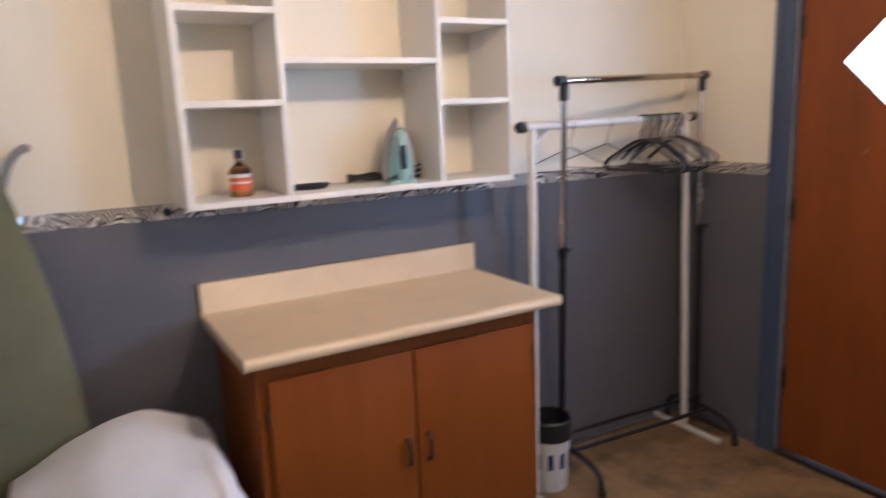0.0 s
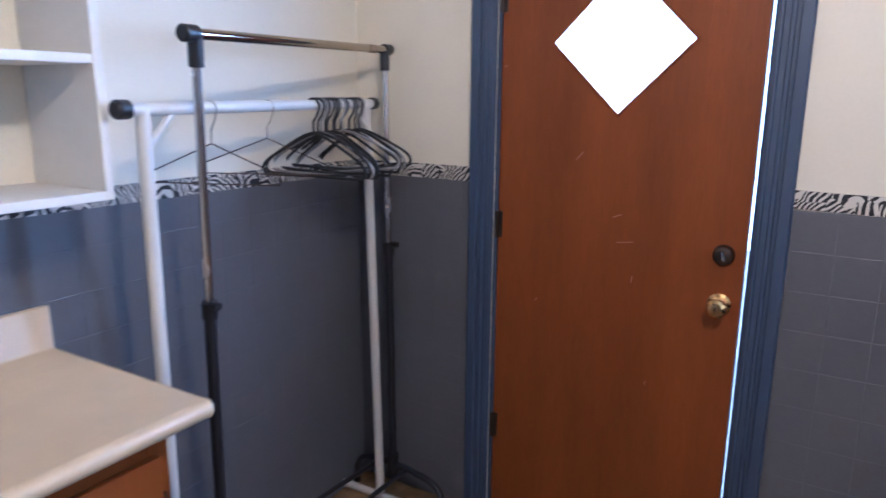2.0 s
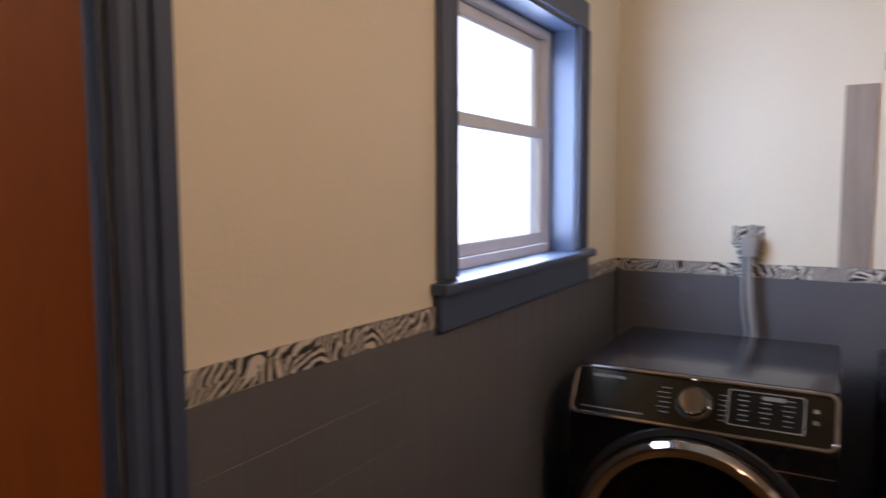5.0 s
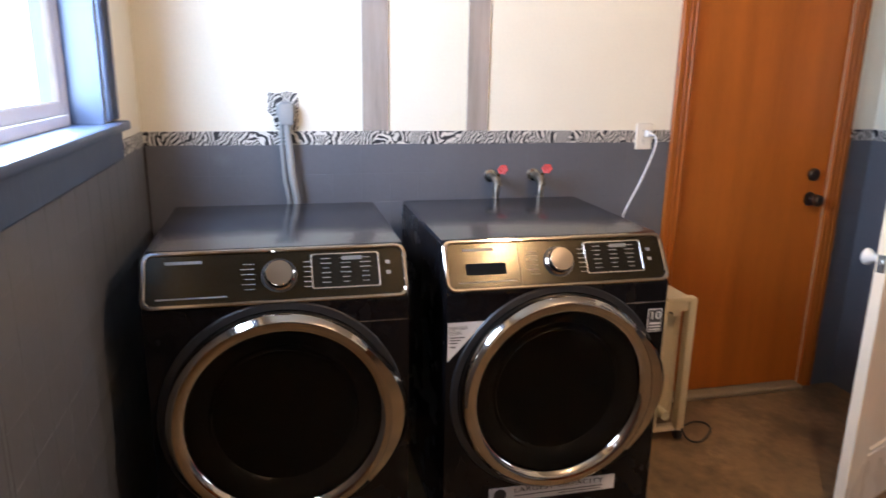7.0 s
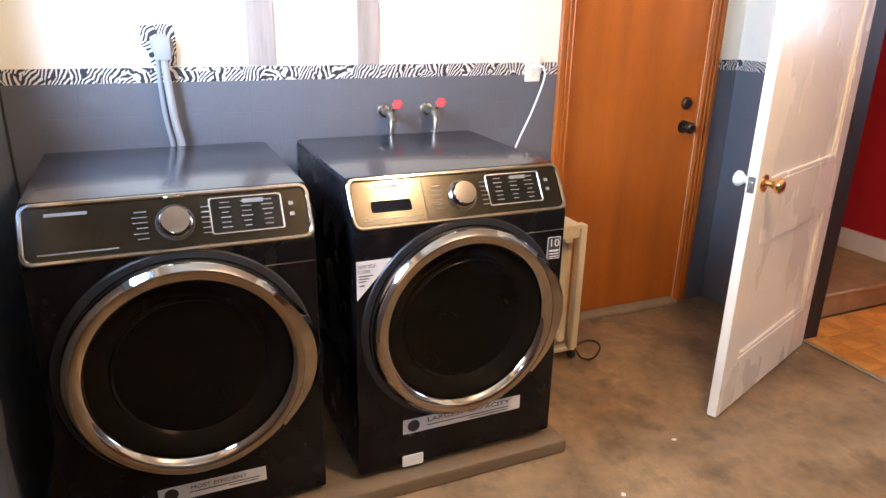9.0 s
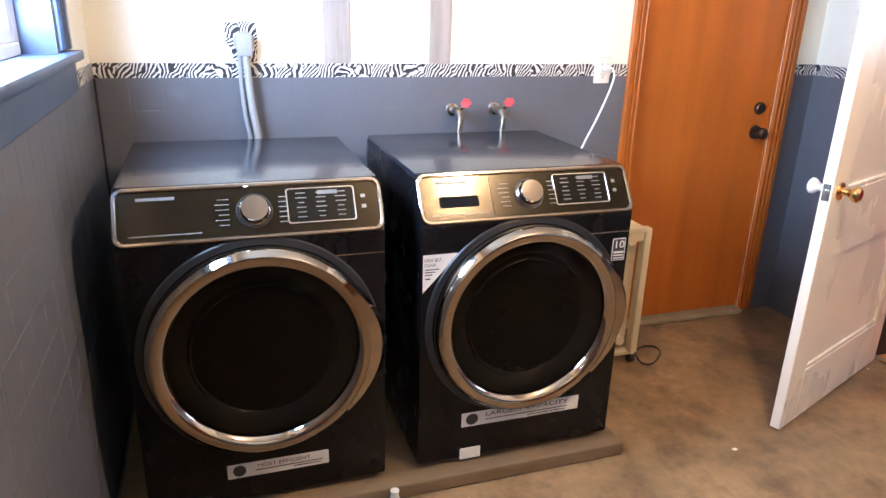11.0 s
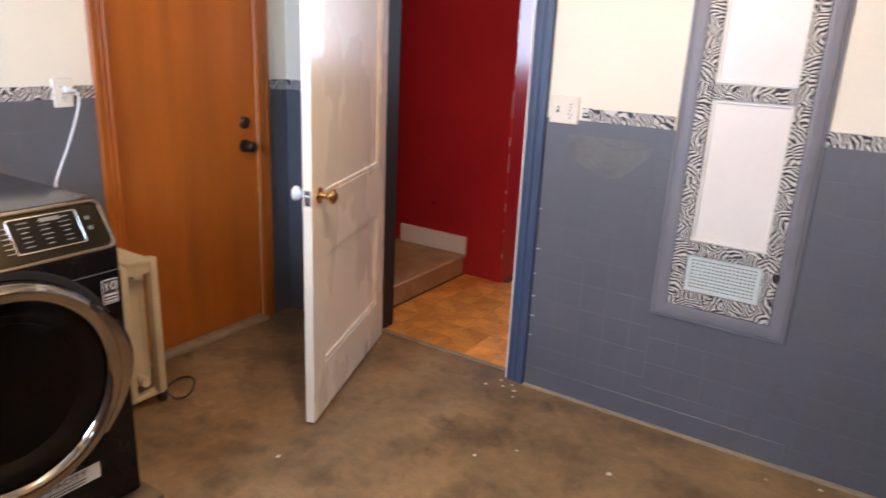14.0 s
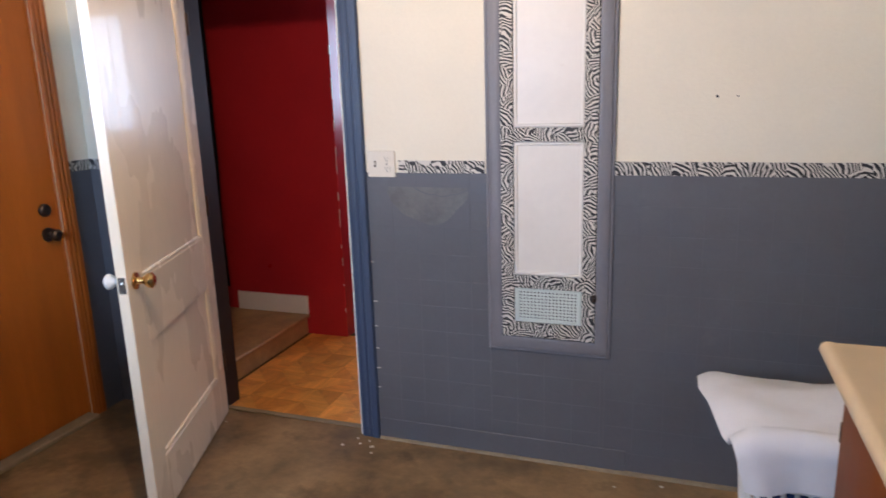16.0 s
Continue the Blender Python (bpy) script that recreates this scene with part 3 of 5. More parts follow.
lin = box(X0, X0 + 0.012, 0.001, 0.158, Z0 + 0.014, Z1)
lin = box(X1 - 0.012, X1, 0.001, 0.158, Z0 + 0.014, Z1, 0, lin)
lin = box(X0 + 0.012, X1 - 0.012, 0.001, 0.158, Z1 - 0.012, Z1, 0, lin)
lin = box(X0, X1, 0.001, 0.158, Z0, Z0 + 0.0135, 0, lin)
part("window_jamb", lin, BLUE, window_1, "blue-grey jamb lining")
a, b, c, d = X0 + 0.0125, X1 - 0.0125, Z0 + 0.014, Z1 - 0.0125
ring = box(a, a + 0.03, 0.085, 0.15, c, d, 0.002)
ring = box(b - 0.03, b, 0.085, 0.15, c, d, 0.002, ring)
ring = box(a + 0.03, b - 0.03, 0.085, 0.15, d - 0.028, d, 0.002, ring)
ring = box(a + 0.03, b - 0.03, 0.08, 0.15, c, c + 0.03, 0.002, ring)
part("window_frame", ring, VINYL, window_1, "white vinyl outer frame")
for nm, y, z0, z1 in (("lower_sash", 0.098, c + 0.03, 1.69), ("upper_sash", 0.122, 1.66, d - 0.028)):
    s = box(a + 0.03, a + 0.068, y - 0.011, y + 0.011, z0, z1, 0.003)
    s = box(b - 0.068, b - 0.03, y - 0.011, y + 0.011, z0, z1, 0.003, s)
    s = box(a + 0.068, b - 0.068, y - 0.011, y + 0.011, z0, z0 + 0.034, 0.003, s)
    s = box(a + 0.068, b - 0.068, y - 0.011, y + 0.011, z1 - 0.034, z1, 0.003, s)
    sash = part(nm, s, VINYL, window_1, "white vinyl sash")
    p = part("pane", box(a + 0.066, b - 0.066, y - 0.002, y + 0.002, z0 + 0.032, z1 - 0.032), PANE, sash, smooth=None)
    p.visible_shadow = False

# ---- door_2: orange varnished slab door ----
door_2 = thing("door_2", "closed orange varnished wooden slab door", "door", kind="structure")
part("door_leaf", box(XC + 0.008, XC + 0.048, -2.832, -2.109, 0.028, 2.034, 0.002), ORANGE, door_2, "orange-brown varnished veneer")
structure("door_trim_2", join(join(casing(2.03, 2.103, 0, 2.04, 0.02, ON_C), casing(2.838, 2.911, 0, 2.04, 0.02, ON_C, inner_left=True)), casing(2.03, 2.911, 2.042, 2.12, 0.02, ON_C)), ORANGE, "orange varnished wooden door casing", "door trim", 30)
jb = box(XC + 0.001, XC + 0.158, -2.1085, -2.1035, 0, 2.04)
jb = box(XC + 0.001, XC + 0.158, -2.8375, -2.8325, 0, 2.04, 0, jb)
jb = box(XC + 0.049, XC + 0.158, -2.832, -2.109, 0, 2.039, 0, jb)
structure("door_jamb_2", jb, ORANGE, "orange varnished door jamb", "door jamb")
structure("threshold_2", box(XC - 0.05, XC + 0.158, -2.838, -2.103, 0.0005, 0.024, 0.006), TAN, "pale worn wooden door sill", "threshold")
K2 = axes((XC + 0.008, -2.765, 0.915), (0, -1, 0), (0, 0, 1))
knob = part("door_knob", lathe([(0.0, 0.0), (0.032, 0.0), (0.031, 0.006), (0.012, 0.010), (0.011, 0.028), (0.020, 0.034), (0.027, 0.045), (0.026, 0.058), (0.016, 0.066), (0.0, 0.067)], 28, m=K2), BRONZE, door_2, "dark bronze knob")
part("deadbolt", lathe([(0.0, 0.0), (0.029, 0.0), (0.028, 0.012), (0.022, 0.018), (0.0, 0.02)], 28, m=axes((XC + 0.008, -2.765, 1.025), (0, -1, 0), (0, 0, 1))), BRONZE, door_2, "dark bronze deadbolt")

# ---- doorway to the red hall and its open white door ----
structure("door_trim_3", join(casing(-2.25, -2.165, 0, 2.05, 0.02, ON_D, inner_left=True), casing(-3.11, -2.165, 2.052, 2.14, 0.02, ON_D)), BLUE, "blue-grey painted doorway casing with chipped edge", "door trim", 30)
structure("door_trim_4", casing(-3.11, -3.03, 0, 2.05, 0.02, ON_D), BLUE, "blue-grey painted doorway casing", "door trim", 30)
structure("door_jamb_3", box(2.25, 2.262, YD - 0.16, YD - 0.001, 0, 2.05, 0.001), WHITE, "white glossy door jamb", "door jamb")
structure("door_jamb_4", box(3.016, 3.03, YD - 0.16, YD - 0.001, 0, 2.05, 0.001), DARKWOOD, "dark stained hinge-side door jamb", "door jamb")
structure("threshold_3", box(2.262, 3.016, YD - 0.075, YD - 0.045, 0.0005, 0.008, 0.003), TAN, "worn metal floor strip in the doorway", "threshold")

HINGE, FREE = Vector((3.004, -3.035, 0)), Vector((2.690, -2.212, 0))
door_dir = (FREE - HINGE).normalized()
turn = math.degrees(math.atan2(door_dir.y, door_dir.x))
door_3 = thing("door_3", "open white painted two-panel wooden door", "door", pose(HINGE.x, HINGE.y, 0.012, 0, 0, turn), kind="structure")
WD, TH, HT = 0.88, 0.035, 2.02
for u0, u1, z0, z1, nm in ((0, 0.098, 0, HT, "hinge_stile"), (WD - 0.118, WD, 0, HT, "lock_stile"), (0.098, WD - 0.118, 0, 0.205, "bottom_rail"), (0.098, WD - 0.118, 0.655, 0.875, "lock_rail"), (0.098, WD - 0.118, 1.9, HT, "top_rail")):
    part(nm, box(u0, u1, 0, TH, z0, z1, 0.0015), DOORWHITE, door_3)
for z0, z1 in ((0.205, 0.655), (0.875, 1.9)):
    pnl = part("door_panel", box(0.098, WD - 0.118, 0.012, TH - 0.012, z0, z1), DOORWHITE, door_3)
    for y, s in ((0.012, -1), (TH - 0.012, 1)):
        m = axes(((0.098 + WD - 0.118) / 2, y, (z0 + z1) / 2), (-s, 0, 0), (0, 0, 1))
        w, h = WD - 0.216, z1 - z0
        part("panel_moulding", frame_ring(rrect(w, h, 0.001, 1), rrect(w - 0.03, h - 0.03, 0.001, 1), 0.010, m), DOORWHITE, pnl)
prof = [(0.0, 0.0), (0.030, 0.0), (0.029, 0.005), (0.013, 0.009), (0.011, 0.026), (0.017, 0.034), (0.026, 0.045), (0.027, 0.056), (0.018, 0.064), (0.0, 0.066)]
part("door_knob", lathe(prof, 28, m=axes((WD - 0.062, TH, 0.885), (-1, 0, 0), (0, 0, 1))), BRASS, door_3, "polished brass knob")
part("door_knob", lathe(prof, 28, m=axes((WD - 0.062, 0, 0.885), (1, 0, 0), (0, 0, 1))), WHITEPLASTIC, door_3, "white porcelain knob")
part("latch_plate", join(moved(box(-0.012, 0.012, -0.028, 0.028, 0.0, 0.0012), axes((WD, TH / 2, 0.885), (0, 1, 0), (0, 0, 1))), lathe([(0.009, 0.001), (0.009, 0.009), (0.0, 0.009)], 14, m=axes((WD, TH / 2, 0.885), (0, 1, 0), (0, 0, 1)))), STEEL, door_3, "steel latch plate")
for z in (0.25, 1.0, 1.78):
    part("hinge", tube([(-0.006, TH + 0.004, z - 0.045), (-0.006, TH + 0.004, z + 0.045)], 0.006, 10), BRONZE, door_3, "dark painted hinge")

# ---- the red hall beyond ----
structure("hall_floor", box(1.7, 4.5, -5.4, YD - 0.06, -0.1, -0.003), GROUT, "parquet-pattern vinyl hall floor", "floor")
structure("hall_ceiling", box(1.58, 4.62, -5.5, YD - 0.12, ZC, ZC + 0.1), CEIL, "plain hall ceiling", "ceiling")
structure("hall_wall_back", box(2.885, 4.5, -5.4, -4.14, 0, ZC), REDPAINT, "dark red painted hall wall", "wall")
structure("hall_wall_end", wall_boxes(1.58, 2.885, ZC, [(1.95, 2.72, 1.22, 2.1)], lambda bm, a, b, c, d: box(a, b, -5.52, -5.4, c, d, 0, bm)), REDPAINT, "dark red painted hall wall", "wall")
structure("hall_wall_west", box(1.58, 1.7, -5.4, YD - 0.12, 0, ZC), REDPAINT, "dark red painted hall wall", "wall")
structure("hall_wall_east", box(4.5, 4.62, -5.4, YD - 0.12, 0, ZC), REDPAINT, "dark red painted hall wall", "wall")
structure("hall_wall_front", join(box(XC + 0.16, 4.5, YD - 0.24, YD - 0.121, 0, ZC), box(3.04, XC + 0.16, YD - 0.135, YD - 0.1205, 0, ZC)), REDPAINT, "dark red painted hall wall", "wall")
window_2 = thing("window_2", "bright white-framed window at the end of the hall", "window", kind="structure")
part("window_frame", join(join(box(1.951, 1.99, -5.49, -5.43, 1.221, 2.099, 0.002), box(2.68, 2.719, -5.49, -5.43, 1.221, 2.099, 0.002)), join(box(1.991, 2.679, -5.49, -5.43, 1.221, 1.262, 0.002), box(1.991, 2.679, -5.49, -5.43, 2.058, 2.099, 0.002))), WHITE, window_2, "white painted frame")
part("meeting_rail", box(1.991, 2.679, -5.48, -5.44, 1.63, 1.67, 0.002), WHITE, window_2)
for z0, z1 in ((1.263, 1.629), (1.671, 2.057)):
    p = part("pane", box(1.991, 2.679, -5.462, -5.458, z0, z1), PANE, window_2, smooth=None)
    p.visible_shadow = False
# added slab, out of view, that blocks sun from the hall floor
structure("porch_roof", box(1.2, 4.9, -7.6, -5.521, 2.5, 2.6), BLOCKER, "added unseen slab keeping direct sun out of the hall window", "roof")
for z, h, w in ((0.16, 0.03, 0.006), (0.33, 0.012, 0.008), (0.46, 0.05, 0.006), (0.57, 0.02, 0.009), (0.70, 0.11, 0.005), (0.86, 0.05, 0.007), (1.02, 0.16, 0.004), (1.27, 0.06, 0.005), (1.45, 0.12, 0.004), (1.70, 0.05, 0.006)):
    structure("chipped_edge", box(2.8846, 2.885 + w, -4.1405, -4.1396, z, z + h), CHIP, "pale chipped paint along the red wall's corner", "wall patch")
for z, w in ((0.24, 0.012), (0.33, 0.016), (0.42, 0.013), (0.52, 0.010), (0.63, 0.016), (0.80, 0.008)):
    structure("paint_nick", box(2.163 - w, 2.1645, YD + 0.004, YD + 0.0052, z, z + 0.004), CHIP, "small pale nick in the paint beside the casing", "wall patch")
step = structure("hall_step", box(3.165, 4.5, -4.14, YD - 0.136, 0, 0.11, 0.002), STEPWOOD, "low wooden step covered in worn vinyl", "step")
part("nosing", box(3.143, 3.4, -4.139, YD - 0.137, 0.11, 0.132, 0.006), STEPWOOD, step, "worn dark step edge")
part("tread", box(3.4, 4.5, -4.139, YD - 0.137, 0.11, 0.131), STEPWOOD, step)
structure("hall_baseboard", box(3.145, 3.66, -4.14, -4.122, 0.132, 0.25, 0.004), WHITE, "short white painted baseboard on the step", "baseboard")


# ---- the ceiling lamp, out of sight above ----
lampo = thing("ceiling_light", "bare warm bulb in a white ceiling holder", "ceiling light", pose(1.81, -1.59, ZC))
part("holder", lathe([(0.0, 0.0), (0.055, 0.0), (0.053, -0.02), (0.03, -0.035), (0.022, -0.055), (0.0, -0.055)], 24), WHITEPLASTIC, lampo, "white porcelain lamp holder")
part("bulb", lathe([(0.0, -0.055), (0.014, -0.056), (0.016, -0.066), (0.028, -0.088), (0.030, -0.102), (0.022, -0.120), (0.0, -0.128)], 20), BULB, lampo, "glowing warm bulb")

# ---- washer and dryer ----
structure("plinth", box(2.705, 3.56, -1.60, -0.02, 0.0005, 0.05, 0.008, None, 2), PLY, "low raw plywood plinth under the machines", "plinth")
MW, MH = 0.674, 0.935
SLOPE_V = Vector((0.55, 0, 0.835)).normalized()
PANEL = axes((0.0425, 0, 0.867), (0, -1, 0), SLOPE_V)
FRONT = axes((0.0, 0, 0.0), (0, -1, 0), (0, 0, 1))


def machine(name, label, category, m, washer):
    t = thing(name, label, category, m)
    prof = [(0.0, 0.02), (0.0, 0.802), (0.080, 0.925), (0.695, 0.925), (0.695, 0.02)]
    bm = prism([(x, z) for x, z in prof], MW, axes((0, MW / 2, 0), (1, 0, 0), (0, 0, 1)))
    bmesh.ops.bevel(bm, geom=[e for e in bm.edges], offset=0.010, segments=2, profile=0.6, affect='EDGES')
    body = part("body", bm, ENAMEL, t, "glossy charcoal enamel")
    part("top_plate", box(0.090, 0.695, -MW / 2 + 0.004, MW / 2 - 0.004, 0.917, MH, 0.007, None, 2), TOPGREY, t, "dark blue-grey top plate")
    # front seam under the control panel and toe joint
    part("seam", moved(box(0.20, MW / 2 - 0.004, 0.742, 0.745, -0.0005, 0.0010), FRONT), STEEL, t, smooth=None)
    # control panel
    panel = part("control_panel", prism(rrect(MW - 0.018, 0.134, 0.018), 0.007, PANEL, edge=0.002), PANELMETAL, t, "brushed graphite control panel")
    part("panel_trim", frame_ring(rrect(MW - 0.002, 0.150, 0.026), rrect(MW - 0.024, 0.128, 0.018), 0.013, PANEL), CHROME, panel, "polished chrome panel surround")
    dial = part("dial", lathe([(0.0, 0.006), (0.040, 0.006), (0.040, 0.010), (0.036, 0.014), (0.036, 0.030), (0.033, 0.035), (0.0, 0.036)], 36, m=PANEL), CHROME, panel, "large round chrome dial")
    part("dial_ring", lathe([(0.0405, 0.0065), (0.046, 0.0065), (0.045, 0.0105), (0.0405, 0.0105)], 36, m=PANEL), BLACK, dial)
    DXC, DW, DH = 0.172, 0.176, 0.092
    at = PANEL @ pose(DXC, 0.006, 0)
    part("display", prism(rrect(DW, DH, 0.006), 0.0085, at, edge=0.001), DISPLAY, panel, "black glossy display window")
    part("display_trim", frame_ring(rrect(DW + 0.006, DH + 0.006, 0.008), rrect(DW - 0.004, DH - 0.004, 0.006), 0.0105, at), STEEL, panel)
    marks = None
    rnd = random.Random(5)
    for r in range(6):
        for c in range(3):
            w = rnd.uniform(0.016, 0.030)
            marks = join(marks, moved(box(-w / 2, w / 2, -0.0012, 0.0012, 0.0086, 0.0090), at @ pose(-0.052 + 0.052 * c, 0.034 - 0.0130 * r, 0)))
    marks = join(marks, moved(box(-0.026, 0.026, -0.0055, 0.0055, 0.0086, 0.0092), at @ pose(0.018, 0.034, 0)))
    tagged(part("display_print", marks, PALEINK, panel, smooth=None), kind="stuff")
    marks = None
    for s in (-1, 1):
        for r in range(6):
            w = rnd.uniform(0.024, 0.036)
            marks = join(marks, moved(box(-w / 2, w / 2, -0.0011, 0.0011, 0.0070, 0.0074), PANEL @ pose(s * (0.062 + w / 2), 0.034 - 0.0135 * r, 0)))
    marks = join(marks, moved(box(-0.045, 0.045, -0.004, 0.004, 0.0070, 0.0074), PANEL @ pose(-0.235, 0.045, 0)))
    if not washer:
        marks = join(marks, moved(box(-0.085, 0.085, -0.0018, 0.0018, 0.0070, 0.0074), PANEL @ pose(-0.215, -0.049, 0)))
    marks = join(marks, moved(box(-0.006, 0.006, -0.005, 0.005, 0.0070, 0.0075), PANEL @ pose(0.285, 0.024, 0)))
    marks = join(marks, moved(box(-0.006, 0.006, -0.005, 0.005, 0.0070, 0.0075), PANEL @ pose(0.285, -0.005, 0)))
    tagged(part("panel_print", marks, PALEINK, panel, smooth=None), kind="stuff")
    if washer:
        # flat dark patch; the grip's recess shade is only painted
        part("detergent_handle", prism(rrect(0.118, 0.034, 0.007), 0.0078, PANEL @ pose(-0.218, -0.012, 0), edge=0.001), HOLESHADE, panel, "drawer grip as a flat patch, recess shade painted dark")
        part("drawer_joint", moved(box(-0.0008, 0.0008, -0.062, 0.062, 0.0069, 0.0074), PANEL @ pose(-0.118, 0, 0)), INK, panel, smooth=None)
        part("drawer_trim", moved(box(-0.085, 0.085, -0.0016, 0.0016, 0.0069, 0.0074), PANEL @ pose(-0.215, -0.049, 0)), PALEINK, panel, smooth=None)
    # round door
    CZ = 0.492
    D = axes((0.0, 0, CZ), (0, -1, 0), (0, 0, 1))
    door = part("door", lathe([(0.298, 0.0), (0.300, 0.028), (0.296, 0.044), (0.284, 0.055), (0.268, 0.056), (0.254, 0.048), (0.248, 0.036)], 72, m=D), CHROME, t, "round door with polished chrome rim")
    part("glass_bowl", lathe([(0.2475, 0.030), (0.236, 0.030), (0.222, 0.027), (0.206, 0.018), (0.196, 0.009), (0.191, 0.013), (0.185, 0.007)], 72, m=D), BOWL, door, "dark inner glass bowl with ridged rim")
    # blacker than the ring round it: shade of the bowl's depth, as colour
    part("bowl_center", lathe([(0.186, 0.0065), (0.12, 0.003), (0.0, 0.002)], 64, m=D), BOWLSHADE, door, "centre of the bowl, its deep shade painted black")
    cover = part("door_glass", lathe([(0.0, 0.046), (0.10, 0.0445), (0.19, 0.041), (0.247, 0.036), (0.247, 0.033), (0.19, 0.038), (0.10, 0.0415), (0.0, 0.043)], 72, m=D), SMOKED, door, "smoked dark glass")
    cover.visible_shadow = False
    part("door_gasket", lathe([(0.301, 0.001), (0.322, 0.001), (0.318, 0.006), (0.301, 0.008)], 72, m=D), BLACK, t, "black recess round the door")
    # grip bulge on the opening side
    bm = bmesh.new()
    rings = []
    for k in range(25):
        a = radians(-42 + 84 * k / 24)
        g = 0.030 * math.cos((k / 24 - 0.5) * math.pi) ** 1.5
        rings.append([bm.verts.new(((r + e * g) * math.cos(a), (r + e * g) * math.sin(a), h)) for r, e, h in ((0.290, 0, 0.012), (0.297, 1, 0.014), (0.298, 1, 0.040), (0.292, 0.7, 0.056), (0.280, 0, 0.0575))])
    loop_faces(bm, rings, ring_closed=False, caps=True)
    bmesh.ops.recalc_face_normals(bm, faces=bm.faces)
    part("door_grip", moved(bm, D), CHROME, door, "chrome grip lip")

    def sticker(nm, outline, cx, cz, label):
        return part(nm, prism(outline, 0.0008, FRONT @ pose(cx, cz, 0.0002)), PAPER, t, label, smooth=None)

    def put(text, size, parent, cx, cz, width=None, ink=INK, h=0.0012, tilt=0):
        words("lettering", text, size, ink, parent, FRONT @ pose(cx, cz, h, 0, 0, tilt), width)

    def bars(parent, spots, ink=INK, h=0.0009):
        bm = None
        for cx, cz, w, hh in spots:
            bm = join(bm, moved(box(-w / 2, w / 2, -hh / 2, hh / 2, 0, 0.0006), FRONT @ pose(cx, cz, h)))
        tagged(part("print_bars", bm, ink, parent, smooth=None), kind="stuff")

    if washer:
        s = sticker("front_sticker", rrect(0.41, 0.050, 0.001, 1), 0.010, 0.158, "silver energy sticker with black print")
        part("emblem", lathe([(0.0, 0.0016), (0.020, 0.0016), (0.0205, 0.0008)], 24, m=FRONT @ pose(-0.160, 0.158, 0)), INK, s, "round black emblem")
        put("LARGEST CAPACITY", 0.022, s, 0.030, 0.168, 0.29)
        bars(s, [(0.03, 0.150, 0.29, 0.003), (0.10, 0.141, 0.14, 0.003)])
        s = sticker("corner_sticker", [(-0.054, 0.058), (-0.054, -0.058), (0.054, 0.058)], -0.277, 0.662, "white triangular sticker with black print")
        put("NEW SELF-", 0.015, s, -0.300, 0.703, 0.052)
        put("CLEAN", 0.015, s, -0.310, 0.689, 0.034)
        bars(s, [(-0.304, 0.676, 0.042, 0.003), (-0.310, 0.668, 0.030, 0.003), (-0.314, 0.660, 0.022, 0.003), (-0.316, 0.648, 0.014, 0.004)])
        s = part("warranty_badge", prism(rrect(0.046, 0.072, 0.003, 2), 0.0008, FRONT @ pose(0.301, 0.685, 0.0002)), PAPER, t, "white framed badge with number ten", smooth=None)
        part("badge_face", prism(rrect(0.041, 0.067, 0.002, 2), 0.0005, FRONT @ pose(0.301, 0.685, 0.0010)), INK, s, smooth=None)
        put("10", 0.034, s, 0.301, 0.700, 0.030, PAPER, 0.0020)
        bars(s, [(0.301, 0.676, 0.034, 0.006), (0.301, 0.666, 0.034, 0.004), (0.301, 0.657, 0.034, 0.004)], PAPER, 0.0016)
        part("filter_cover", prism(rrect(0.070, 0.040, 0.004, 2), 0.003, FRONT @ pose(-0.162, 0.034, 0.0), edge=0.001), WHITEPLASTIC, t, "small white label low on the front")
    else:
        s = sticker("front_sticker", rrect(0.286, 0.046, 0.001, 1), 0.020, 0.117, "silver energy sticker with black print")
        part("emblem", lathe([(0.0, 0.0016), (0.018, 0.0016), (0.0185, 0.0008)], 24, m=FRONT @ pose(-0.090, 0.117, 0)), INK, s, "round black emblem")
        put("MOST EFFICIENT", 0.017, s, 0.035, 0.125, 0.15)
        bars(s, [(0.05, 0.112, 0.19, 0.003), (0.10, 0.104, 0.08, 0.003)])
        part("side_label", box(0.16, 0.185, MW / 2 - 0.001, MW / 2 + 0.001, 0.43, 0.46), PAPER, t, "small pale label on the side", smooth=None)
    for x in (0.06, 0.62):
        for y in (-0.27, 0.27):
            part("foot", lathe([(0.0, 0.0), (0.028, 0.0), (0.028, 0.012), (0.014, 0.016), (0.014, 0.03), (0.0, 0.03)], 14, m=pose(x, y, 0)), BLACK, t)
    return t


machine("clothes_dryer", "charcoal front-loading dryer with round chrome-rimmed door", "dryer", pose(2.755, -0.447, 0.05), False)
machine("washing_machine", "charcoal front-loading washing machine with detergent drawer", "washing machine", pose(2.758, -1.2225, 0.05), True)

# ---- wall C: plug, taps, outlet, bare battens ----
for y0, y1, z0, z1 in ((-0.86, -0.765, 1.223, 1.832), (-1.243, -1.16, 1.223, 1.832)):
    tagged(link("batten", box(XC - 0.007, XC - 0.0003, y0, y1, z0, z1, 0.0015), GREYWOOD), "bare grey weathered wooden batten on the wall", "batten", "battens on the wall")
tagged(link("batten", box(XC - 0.007, XC - 0.0003, -1.045, -0.875, 1.870, 1.932, 0.0015), GREYWOOD), "short bare grey-brown wooden strip on the wall", "batten", "battens on the wall")
tagged(link("batten", box(XC - 0.007, XC - 0.0003, -1.34, -1.072, 1.870, 1.932, 0.0015), PANELGREY), "short grey painted strip on the wall", "batten", "battens on the wall")

